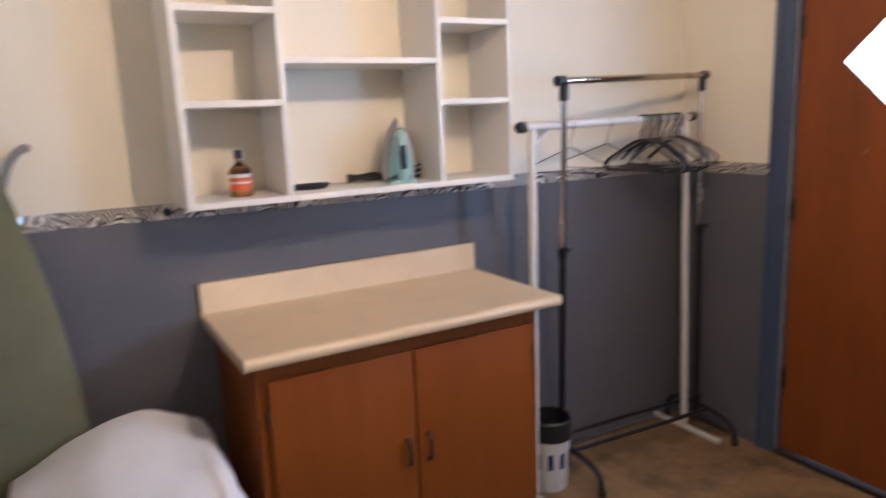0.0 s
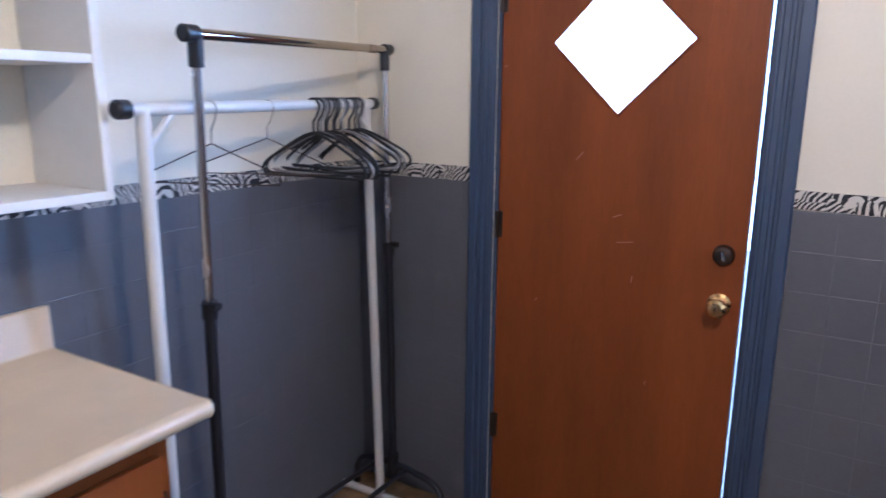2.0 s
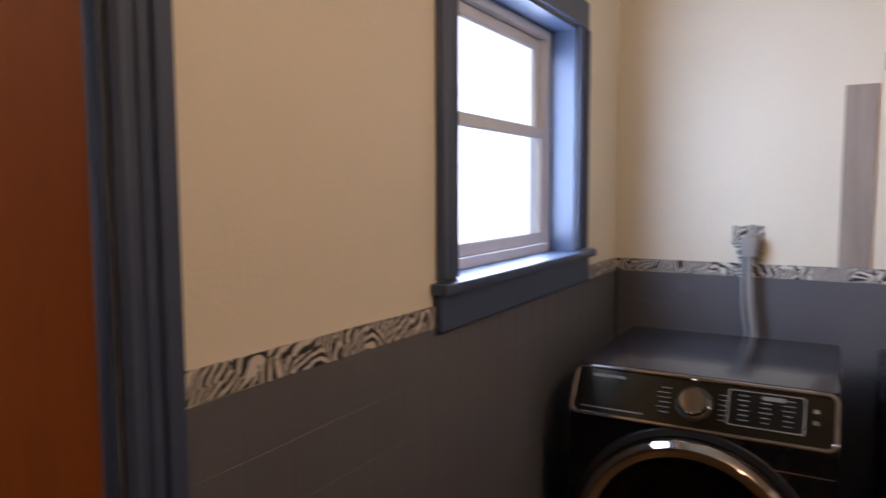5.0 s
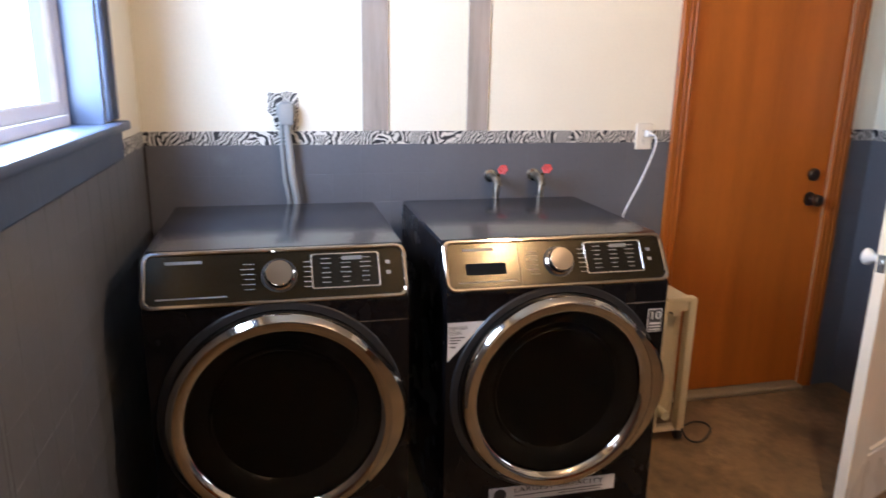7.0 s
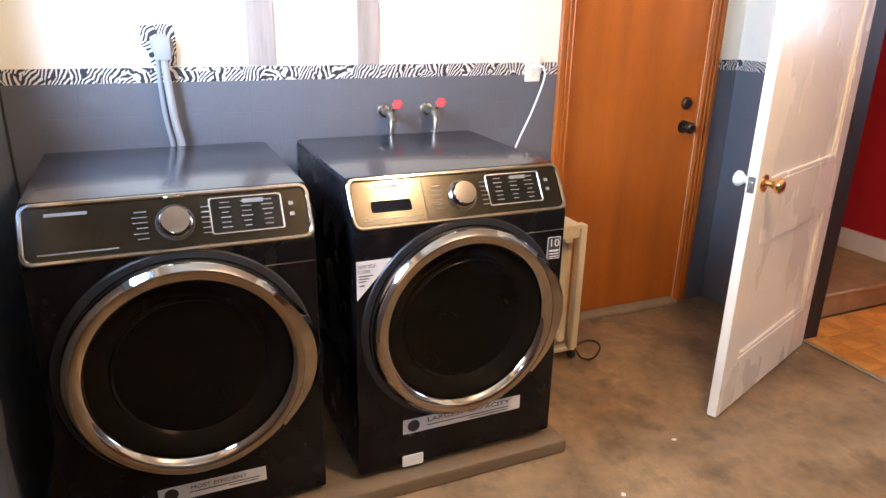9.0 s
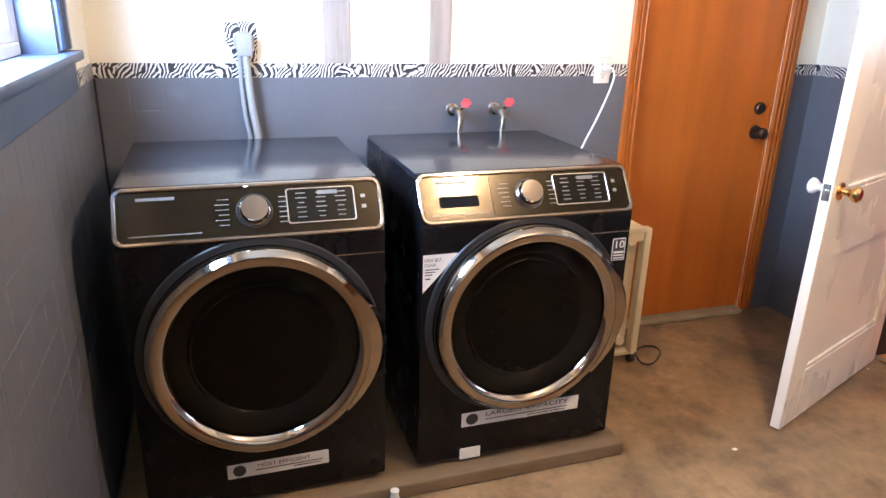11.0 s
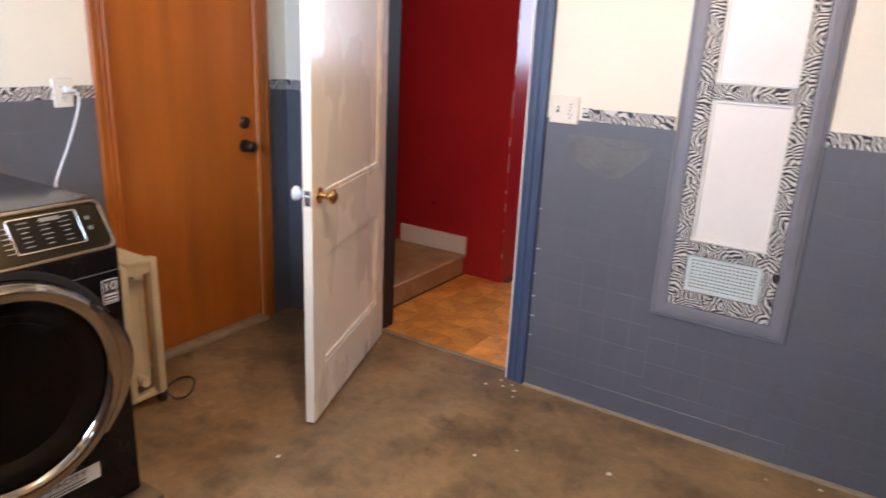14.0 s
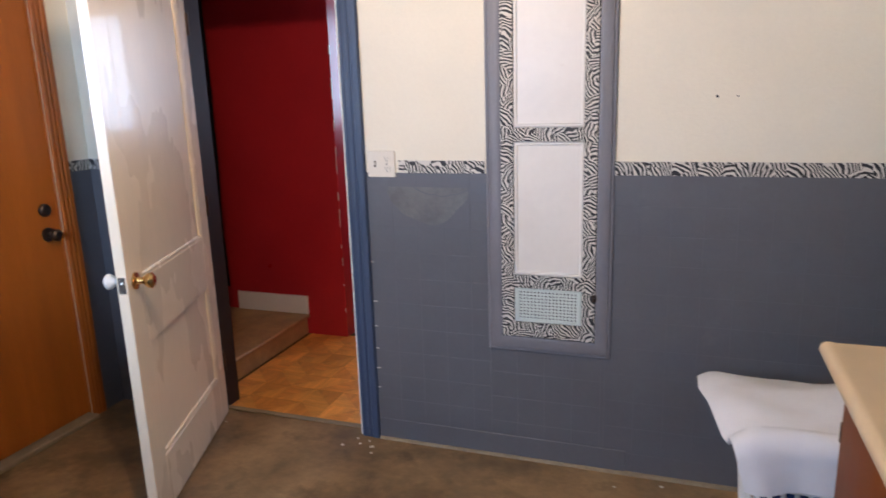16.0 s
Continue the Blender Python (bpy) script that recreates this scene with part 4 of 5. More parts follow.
patch_outline = [(0.052, 0.066), (0.020, 0.062), (-0.010, 0.070), (-0.050, 0.064), (-0.054, 0.010), (-0.048, -0.068), (0.000, -0.066), (0.030, -0.064), (0.036, -0.02), (0.056, 0.0)]
structure("zebra_patch", prism([(-x, z) for x, z in patch_outline][::-1], 0.0064, axes((XC, -0.482, 1.293), (0, -1, 0), (0, 0, 1))), ZEBRA, "torn patch of zebra wallpaper round the dryer plug", "wallpaper patch")
plug = thing("dryer_cord", "thick grey dryer cord plugged into the wall", "power cord", pose(XC, -0.490, 1.293))
part("receptacle", lathe([(0.0, 0.0), (0.036, 0.0), (0.036, 0.012), (0.03, 0.016), (0.0, 0.016)], 28, m=axes((-0.0066, 0, 0.0), (0, -1, 0), (0, 0, 1))), GREYCORD, plug, "round grey receptacle")
part("plug_body", box(-0.062, -0.022, -0.026, 0.026, -0.045, 0.030, 0.010, None, 2), GREYCORD, plug, "angled grey plug")
part("cord", tube(smooth_line([(-0.045, 0.0, -0.03), (-0.045, -0.004, -0.10), (-0.05, -0.012, -0.22), (-0.055, -0.030, -0.36), (-0.055, -0.04, -0.6), (-0.05, -0.04, -0.95)]), 0.0125, 10), GREYCORD, plug, "thick grey flat cable")
part("cord_fold", tube(smooth_line([(-0.035, 0.018, -0.04), (-0.03, 0.018, -0.12), (-0.03, 0.012, -0.24), (-0.035, -0.005, -0.38), (-0.035, -0.01, -0.7)]), 0.008, 8), GREYCORD, plug)


def tap(y, z):
    t = thing("water_tap", "tarnished laundry tap with red wheel handle", "tap", pose(XC, y, z), "laundry taps")
    part("wall_flange", lathe([(0.0, 0.0), (0.028, 0.0), (0.024, 0.006), (0.012, 0.009), (0.0, 0.009)], 20, m=axes((-0.0045, 0.03, -0.03), (0, -1, 0), (0, 0, 1))), STEEL, t)
    body = part("valve_body", tube([(-0.006, 0.03, -0.03), (-0.045, 0.03, -0.03), (-0.075, 0.026, -0.036), (-0.095, 0.024, -0.06)], [0.013, 0.014, 0.017, 0.013], 14), TAPMETAL, t, "tarnished valve body")
    part("spout", tube(smooth_line([(-0.085, 0.025, -0.05), (-0.095, 0.030, -0.075), (-0.097, 0.034, -0.105), (-0.097, 0.036, -0.135)], 4), [0.013] * 4 + [0.011] * 9, 12), TAPMETAL, t, "threaded spout")
    part("collar", lathe([(0.0, 0.0), (0.017, 0.0), (0.017, 0.018), (0.0, 0.018)], 8, m=pose(-0.096, 0.034, -0.118)), TAPMETAL, t, "hexagonal hose collar")
    part("stem", tube([(-0.070, 0.027, -0.034), (-0.095, 0.010, 0.002)], 0.006, 10), BRASS, t)
    H = axes((-0.097, 0.008, 0.005), (0.55, 0.83, 0.0), (0.45, -0.3, 0.84))
    pts = [((0.015 + 0.0025 * math.cos(6 * a)) * math.cos(a), (0.015 + 0.0025 * math.cos(6 * a)) * math.sin(a), 0) for a in (2 * math.pi * k / 36 for k in range(36))]
    rim = part("handle_wheel", moved(tube(pts, 0.0045, 8, None, True), H), REDPLASTIC, t, "red painted wheel handle")
    sp = None
    for k in range(3):
        a = math.pi * k / 3
        sp = join(sp, tube([(-0.015 * math.cos(a), -0.015 * math.sin(a), 0), (0.015 * math.cos(a), 0.015 * math.sin(a), 0)], 0.0030, 8))
    part("spoke", moved(sp, H), REDPLASTIC, rim)
    return t


tap(-1.290, 1.079)
tap(-1.468, 1.080)


def outlet(name, label, m, gangs, cords=False):
    w = 0.072 if gangs == 1 else 0.118
    t = thing(name, label, "outlet", m)
    part("cover_plate", prism(rrect(w, 0.105, 0.006, 3), 0.0105, None, edge=0.003), PLASTIC, t, "ivory cover plate")
    sx = 0.0 if gangs == 1 else 0.026
    for dz in (0.020, -0.020):
        s = part("socket", prism(rrect(0.032, 0.027, 0.010, 4), 0.0125, pose(sx, dz, 0), edge=0.001), PLASTIC, t, "duplex socket")
        part("slot", join(join(box(-0.007 + sx, -0.005 + sx, dz - 0.001, dz + 0.008, 0.0122, 0.0130), box(0.005 + sx, 0.007 + sx, dz - 0.001, dz + 0.007, 0.0122, 0.0130)), lathe([(0.0, 0.0130), (0.0024, 0.0130), (0.0024, 0.0122)], 10, m=pose(sx, dz - 0.008, 0))), INK, s, smooth=None)
    part("screw", lathe([(0.0, 0.0117), (0.003, 0.0115), (0.003, 0.010)], 10, m=pose(sx, 0, 0)), STEEL, t)
    if gangs == 2:
        part("switch_slot", prism(rrect(0.010, 0.024, 0.001, 1), 0.0110, pose(-0.026, 0, 0)), BRONZE, t, smooth=None)
        part("toggle", box(-0.029, -0.023, -0.002, 0.008, 0.010, 0.020, 0.001), PLASTIC, t, "small toggle lever")
    return t


outlet("wall_outlet", "ivory duplex outlet with a cord plugged in", axes((XC, -1.910, 1.197), (0, -1, 0), (0, 0, 1)), 1)
outlet("switch_and_outlet", "ivory switch and duplex outlet plate", axes((2.095, YD, 1.208), (-1, 0, 0), (0, 0, 1)), 2)
wc = thing("washer_cord", "thin white cord hanging from the outlet", "power cord", pose(XC, -1.92, 1.21))
part("plug", box(-0.034, -0.0135, -0.014, 0.014, -0.013, 0.013, 0.004), WHITEPLASTIC, wc, "white plug")
part("cord", tube(smooth_line([(-0.032, 0, 0), (-0.045, -0.02, -0.01), (-0.047, -0.02, -0.06), (-0.047, 0.03, -0.19), (-0.05, 0.085, -0.30), (-0.05, 0.10, -0.36), (-0.05, 0.11, -0.6), (-0.05, 0.12, -0.95)]), 0.0042, 8), WHITEPLASTIC, wc, "thin white cord")

# ---- oil-filled heater ----
heater = thing("oil_heater", "cream oil-filled column heater standing by the washer", "heater", pose(3.24, -1.915, 0.0))
for k in range(5):
    x = 0.060 + k * 0.045
    fin = part("fin", prism(rrect(0.128, 0.52, 0.030), 0.022, axes((x + 0.022, 0, 0.345), (0, -1, 0), (0, 0, 1)), edge=0.006), HEATER, heater)
    part("fin_recess", frame_ring(rrect(0.100, 0.47, 0.02), rrect(0.074, 0.43, 0.018), 0.004, axes((x, 0, 0.345), (0, -1, 0), (0, 0, 1))), HEATER, fin)
part("header_pipe", tube([(0.0, 0, 0.565), (0.27, 0, 0.565)], 0.019, 12), HEATER, heater)
part("header_pipe", tube([(0.0, 0, 0.125), (0.27, 0, 0.125)], 0.019, 12), HEATER, heater)
part("end_cover", box(-0.014, 0.030, -0.078, -0.046, 0.060, 0.622, 0.010, None, 2), HEATER, heater, "cream end cover")
part("end_cover", box(-0.014, 0.030, 0.046, 0.074, 0.075, 0.612, 0.009, None, 2), HEATER, heater)
part("end_plate", box(-0.004, 0.030, -0.047, 0.047, 0.565, 0.618, 0.008, None, 2), HEATER, heater)
part("top_bar", box(-0.012, 0.27, -0.050, 0.050, 0.605, 0.625, 0.006, None, 2), HEATER, heater)
for x in (0.03, 0.22):
    f = part("foot", box(x - 0.018, x + 0.018, -0.095, 0.095, 0.046, 0.070, 0.006), HEATER, heater, "metal foot bar")
    for y in (-0.08, 0.08):
        part("caster", lathe([(0.0, -0.012), (0.019, -0.012), (0.0215, -0.008), (0.0215, 0.008), (0.019, 0.012), (0.0, 0.012)], 18, m=axes((x, y, 0.0222), (1, 0, 0), (0, 0, 1))), BLACK, f, "black caster")
        part("caster_stem", tube([(x, y, 0.03), (x, y, 0.05)], 0.006, 8), STEEL, f)
part("cord", tube(smooth_line([(0.0, -0.06, 0.09), (-0.03, -0.09, 0.03), (-0.02, -0.16, 0.006), (0.05, -0.25, 0.006), (0.11, -0.265, 0.006), (0.13, -0.22, 0.006), (0.10, -0.13, 0.006), (0.11, 0.0, 0.006)]), 0.0042, 8), BLACK, heater, "dark cord looped on the floor")

# ---- built-in panel on wall D ----
cab = thing("wall_cabinet", "narrow built-in wall cabinet edged with zebra paper", "wall cabinet", axes((1.425, YD, 0), (-1, 0, 0), (0, 0, 1)))
PZ0, PZ1, PW = 0.487, 2.16, 0.225
part("surround", frame_ring([(-PW, PZ0), (PW, PZ0), (PW, PZ1), (-PW, PZ1)], [(-0.178, 0.535), (0.178, 0.535), (0.178, 2.112), (-0.178, 2.112)], 0.020), PANELGREY, cab, "grey painted moulded surround", smooth=20)
part("outer_bead", frame_ring([(-PW - 0.012, PZ0 - 0.012), (PW + 0.012, PZ0 - 0.012), (PW + 0.012, PZ1), (-PW - 0.012, PZ1)], [(-PW - 0.001, PZ0 - 0.001), (PW + 0.001, PZ0 - 0.001), (PW + 0.001, PZ1 - 0.001), (-PW - 0.001, PZ1 - 0.001)], 0.012), PANELGREY, cab, smooth=20)
dr = part("cabinet_door", box(-0.176, 0.176, 0.538, 2.11, 0.0005, 0.0085), WHITE, cab, "white painted recessed door", smooth=None)
for u0, u1 in ((-0.177, -0.130), (0.130, 0.177)):
    part("zebra_stile", box(u0, u1, 0.538, 2.11, 0.009, 0.0215, 0.001), ZEBRA, dr, "zebra-papered stile", smooth=None)
for z0, z1 in ((0.540, 0.598), (0.737, 0.787), (1.295, 1.345), (1.88, 1.93)):
    part("zebra_rail", box(-0.1295, 0.1295, z0, z1, 0.009, 0.0205, 0.001), ZEBRA, dr, "zebra-papered rail", smooth=None)
for z0, z1 in ((0.789, 1.293), (1.347, 1.878)):
    part("inset_bead", frame_ring([(-0.129, z0), (0.129, z0), (0.129, z1), (-0.129, z1)], [(-0.116, z0 + 0.012), (0.116, z0 + 0.012), (0.116, z1 - 0.012), (-0.116, z1 - 0.012)], 0.014, None, None, 0.0086), WHITE, dr, smooth=20)
# solid dark sheet as the shade behind the vent bars
vent = part("vent", box(-0.128, 0.128, 0.600, 0.735, 0.0086, 0.0095), HOLESHADE, dr, "pale metal vent backed by a dark sheet for shade", smooth=None)
part("vent_frame", frame_ring([(-0.129, 0.599), (0.129, 0.599), (0.129, 0.736), (-0.129, 0.736)], [(-0.110, 0.610), (0.110, 0.610), (0.110, 0.726), (-0.110, 0.726)], 0.017, None, None, 0.0096), TEAL, vent, smooth=20)
for k in range(17):
    u = -0.112 + 0.014 * k
    part("vent_bar", box(u - 0.0036, u + 0.0036, 0.609, 0.727, 0.0096, 0.0135), TEAL, vent, smooth=None)
for k in range(10):
    z = 0.6105 + 0.0128 * k
    part("vent_bar", box(-0.111, 0.111, z - 0.0034, z + 0.0034, 0.0096, 0.0140), TEAL, vent, smooth=None)
lt = part("latch", box(0.166, 0.182, 0.700, 0.728, 0.0205, 0.028, 0.003), BRONZE, dr, "small dark metal latch")
part("latch_knob", lathe([(0.0, 0.0), (0.004, 0.0), (0.005, 0.007), (0.0, 0.009)], 12, m=pose(0.176, 0.714, 0.027)), BRONZE, lt)
# half-round scuffed patch of paint under the switch
scuff = [(-1.905 + 0.165 * math.cos(a) * (1 + 0.05 * math.sin(7 * a)), 1.118 - 0.145 * math.sin(a) * (1 + 0.06 * math.sin(5 * a + 1))) for a in (math.pi * k / 22 for k in range(23))]
structure("paint_scuff", prism(scuff[::-1], 0.0049, axes((0, YD, 0), (-1, 0, 0), (0, 0, 1))), PATCHGREY, "rough half-round patch of scraped grey paint", "wall patch")
# repaired plaster edge beside the switch, and pin holes
structure("plaster_scar", join(moved(tube([(0, 0, 0), (0, 0, 0.09)], 0.004, 8), pose(1.672, YD, 1.10)), moved(tube([(0, 0, 0), (0, 0, 0.06)], 0.004, 8), pose(1.186, YD, 1.15))), WHITE, "white filler beside the cabinet surround", "wall patch", 40)
bm = bmesh.new()
outer, inner = [], []
for k in range(25):
    a = radians(182 + 196 * k / 24)
    rx, rz = 0.155 + 0.012 * noise.noise((k * 0.5, 0, 1)), 0.085 + 0.010 * noise.noise((k * 0.5, 3, 1))
    outer.append(bm.verts.new((rx * math.cos(a), rz * math.sin(a), 0.0046)))
    inner.append(bm.verts.new((rx * 0.86 * math.cos(a), rz * 0.80 * math.sin(a), 0.0050)))
for k in range(24):
    bm.faces.new((outer[k], outer[k + 1], inner[k + 1], inner[k]))
structure("peeling_paint", moved(bm, axes((1.845, YD, 1.155), (-1, 0, 0), (0, 0, 1))), GREY, "curved edge of a peeled and repainted patch", "wall patch")
for x, z, r in ((0.863, 1.441, 0.005), (0.80, 1.440, 0.003)):
    structure("nail_hole", lathe([(0.0, 0.0012), (r, 0.001), (r, -0.001)], 10, m=axes((x, YD, z), (-1, 0, 0), (0, 0, 1))), INK, "small dark nail hole in the wall", "nail hole")

# ---- base cabinet, worktop, wall shelf ----
base = thing("base_cabinet", "honey-brown wooden two-door base cabinet", "cabinet", pose(XA, -1.706, 0) @ Matrix.Diagonal((1, 0.985, 0.993, 1)))
CW = 0.475
part("carcass", box(0.0005, 0.47, -CW, CW, 0.09, 0.872, 0.002), CABWOOD, base)
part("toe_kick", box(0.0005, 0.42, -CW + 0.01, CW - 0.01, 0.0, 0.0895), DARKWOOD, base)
part("face_stile", box(0.4705, 0.489, -CW, -CW + 0.045, 0.09, 0.872, 0.002), CABWOOD, base)
part("face_stile", box(0.4705, 0.489, CW - 0.045, CW, 0.09, 0.872, 0.002), CABWOOD, base)
part("face_rail", box(0.4705, 0.489, -CW + 0.0455, CW - 0.0455, 0.81, 0.872, 0.002), CABWOOD, base, "top rail under the worktop")
part("face_rail", box(0.4705, 0.489, -CW + 0.0455, CW - 0.0455, 0.09, 0.125, 0.002), CABWOOD, base)
for s, y0, y1 in ((-1, -CW + 0.028, -0.003), (1, 0.003, CW - 0.028)):
    d = part("door", box(0.4895, 0.507, y0, y1, 0.105, 0.822, 0.004, None, 2), CABWOOD, base, "flat honey-brown door")
    y = s * 0.036
    h = part("handle", tube(smooth_line([(0.506, y, 0.462), (0.526, y, 0.470), (0.530, y, 0.505), (0.526, y, 0.540), (0.506, y, 0.548)], 4), 0.0055, 10), BRONZE, d, "small dark bow pull")
    for z in (0.462, 0.548):
        part("handle_plate", lathe([(0.0, 0.0), (0.010, 0.0), (0.008, 0.004), (0.0, 0.004)], 14, m=axes((0.507, y, z), (0, 1, 0), (0, 0, 1))), BRASS, h)
    for z in (0.2, 0.72):
        part("hinge", box(0.4895, 0.5085, y0 - 0.006 if s < 0 else y1 - 0.001, y0 + 0.001 if s < 0 else y1 + 0.006, z - 0.025, z + 0.025, 0.001), BRONZE, d)
top = thing("worktop", "beige laminate worktop with upstand, lightly stained", "worktop", pose(XA, -1.694, 0.867))
prof = [(0.0005, 0.0), (0.535, 0.0), (0.550, 0.006), (0.556, 0.019), (0.553, 0.031), (0.544, 0.038), (0.532, 0.0385), (0.520, 0.036), (0.030, 0.036), (0.0245, 0.042), (0.0225, 0.132), (0.018, 0.1375), (0.0005, 0.1375)]
part("countertop", prism(prof, 1.034, axes((0, 0.517, 0), (1, 0, 0), (0, 0, 1))), LAMINATE, top, "beige laminate with rolled front edge", smooth=50)
for y in (0.5172, -0.5182):
    part("end_cap", box(0.001, 0.546, y, y + 0.001, 0.001, 0.0365), LAMINATE, top, "glued laminate end strip", smooth=None)

shelf = thing("wall_shelf", "white painted open wall shelf with eight compartments", "shelf", pose(XA, 0, 0))
SX, SZ0, SZ1, T = 0.255, 1.264, 2.19, 0.019
ys = (-2.245, -1.957, -1.432, -1.150)
for k, y in enumerate(ys):
    part("side" if k in (0, 3) else "divider", box(0.0005, SX, y - T / 2, y + T / 2, SZ0 + (0 if k in (0, 3) else T), SZ1, 0.0015), SHELFWHITE, shelf)
part("bottom_board", box(0.0005, SX, ys[0] + T / 2, ys[3] - T / 2, SZ0, SZ0 + T, 0.0015), SHELFWHITE, shelf)
part("top_board", box(0.0005, SX, ys[0] - T / 2, ys[3] + T / 2, SZ1, SZ1 + T, 0.0015), SHELFWHITE, shelf)
for (y0, y1), zs in (((ys[0], ys[1]), (1.555, 1.812)), ((ys[1], ys[2]), (1.675,)), ((ys[2], ys[3]), (1.543, 1.803))):
    for z in zs:
        part("shelf_board", box(0.0005, SX - 0.004, y0 + T / 2, y1 - T / 2, z - T / 2, z + T / 2, 0.0015), SHELFWHITE, shelf)
SHELF_TOP = SZ0 + T

# steam iron standing on its heel
iron = thing("steam_iron", "aqua and white steam iron standing on its heel", "iron", pose(0.245, -1.545, SHELF_TOP, 0, 0, -18))
sole = [(-0.058, 0.0), (0.058, 0.0), (0.060, 0.05), (0.050, 0.11), (0.030, 0.17), (0.0, 0.215), (-0.030, 0.17), (-0.050, 0.11), (-0.060, 0.05)]
part("soleplate", prism(sole, 0.008, axes((-0.045, 0, 0.004), (0, 1, 0), (0, 0, 1)), edge=0.001), STEEL, iron, "bright steel soleplate")
part("skirt", prism([(x * 0.92, z * 0.95 + 0.002) for x, z in sole], 0.040, axes((-0.037, 0, 0.004), (0, 1, 0), (0, 0, 1)), edge=0.012), IRONGREY, iron, "pale grey body")
part("water_tank", prism([(x * 0.62, z * 0.72 + 0.012) for x, z in sole], 0.030, axes((0.002, 0, 0.006), (0, 1, 0), (0, 0, 1)), edge=0.010), AQUA, iron, "translucent aqua tank")
part("handle", tube(smooth_line([(0.010, 0, 0.150), (0.050, 0, 0.160), (0.075, 0, 0.140), (0.080, 0, 0.090), (0.078, 0, 0.035), (0.055, 0, 0.014), (0.010, 0, 0.012)]), [0.017] * 37, 14), AQUA, iron, "aqua plastic handle")
part("grip", tube(smooth_line([(0.083, 0, 0.125), (0.087, 0, 0.09), (0.085, 0, 0.05)]), 0.0135, 12), BLACK, iron, "dark rubber grip")
part("heel", box(-0.035, 0.080, -0.045, 0.045, 0.0, 0.012, 0.004, None, 2), AQUA, iron, "wide aqua heel rest")
part("dial", lathe([(0.0, 0.0), (0.018, 0.0), (0.016, 0.008), (0.0, 0.009)], 20, m=axes((0.045, 0, 0.165), (0, 1, 0), (-0.4, 0, 1))), CHROME, iron, "round chrome dial")
coil = []
for k in range(90):
    a = 2 * math.pi * k / 20
    coil.append((0.17 + 0.030 * math.cos(a), -1.475 + 0.052 * math.sin(a) + 0.01 * math.sin(k * 0.33), SHELF_TOP + 0.006 + 0.010 * (k / 20) + 0.004 * math.sin(k * 1.1)))
cord = tagged(link("iron_cord", tube(coil, 0.0042, 7), BLACK, 60), "coiled dark cord of the iron on the shelf", "cord")
coil = []
for k in range(60):
    a = 2 * math.pi * k / 20 + 1
    coil.append((0.15 + 0.032 * math.cos(a), -1.635 + 0.060 * math.sin(a), SHELF_TOP + 0.006 + 0.008 * (k / 20) + 0.003 * math.sin(k * 0.9)))
tagged(link("iron_cord", tube(coil, 0.0045, 7), BLACK, 60), "coiled dark cord lying beside the iron", "cord")
bt = thing("spirits_bottle", "small clear brown bottle with orange label and dark cap", "bottle", pose(0.225, -2.075, SHELF_TOP) @ Matrix.Diagonal((0.88, 0.88, 0.9, 1)))
part("glass_body", lathe([(0.0, 0.0), (0.036, 0.0), (0.038, 0.004), (0.038, 0.080), (0.034, 0.092), (0.016, 0.108), (0.0135, 0.116), (0.0135, 0.128), (0.0, 0.128)], 28), BOTTLEGLASS, bt, "clear brownish glass")
part("label", lathe([(0.0384, 0.018), (0.0388, 0.018), (0.0388, 0.062), (0.0384, 0.062)], 28), ORANGELABEL, bt, "orange paper label")
part("label_band", lathe([(0.0389, 0.044), (0.0392, 0.044), (0.0392, 0.050), (0.0389, 0.050)], 28), PAPER, bt, "pale printed band")
part("neck_label", lathe([(0.0384, 0.064), (0.0388, 0.064), (0.0386, 0.076), (0.0384, 0.076)], 28), PAPER, bt, "white upper label")
part("cap", lathe([(0.0, 0.127), (0.016, 0.127), (0.016, 0.152), (0.0145, 0.155), (0.0, 0.155)], 20), BLACK, bt, "dark screw cap")
tr = thing("black_tray", "flat black oval tray lying on the shelf", "tray", pose(0.205, -1.852, SHELF_TOP))
part("tray_dish", lathe([(0.0, 0.0), (0.052, 0.0), (0.066, 0.012), (0.067, 0.016), (0.063, 0.015), (0.050, 0.004), (0.0, 0.004)], 32, m=Matrix.Diagonal((0.62, 1.0, 1.0, 1))), BLACK, tr)

# ---- clothes racks and hangers ----


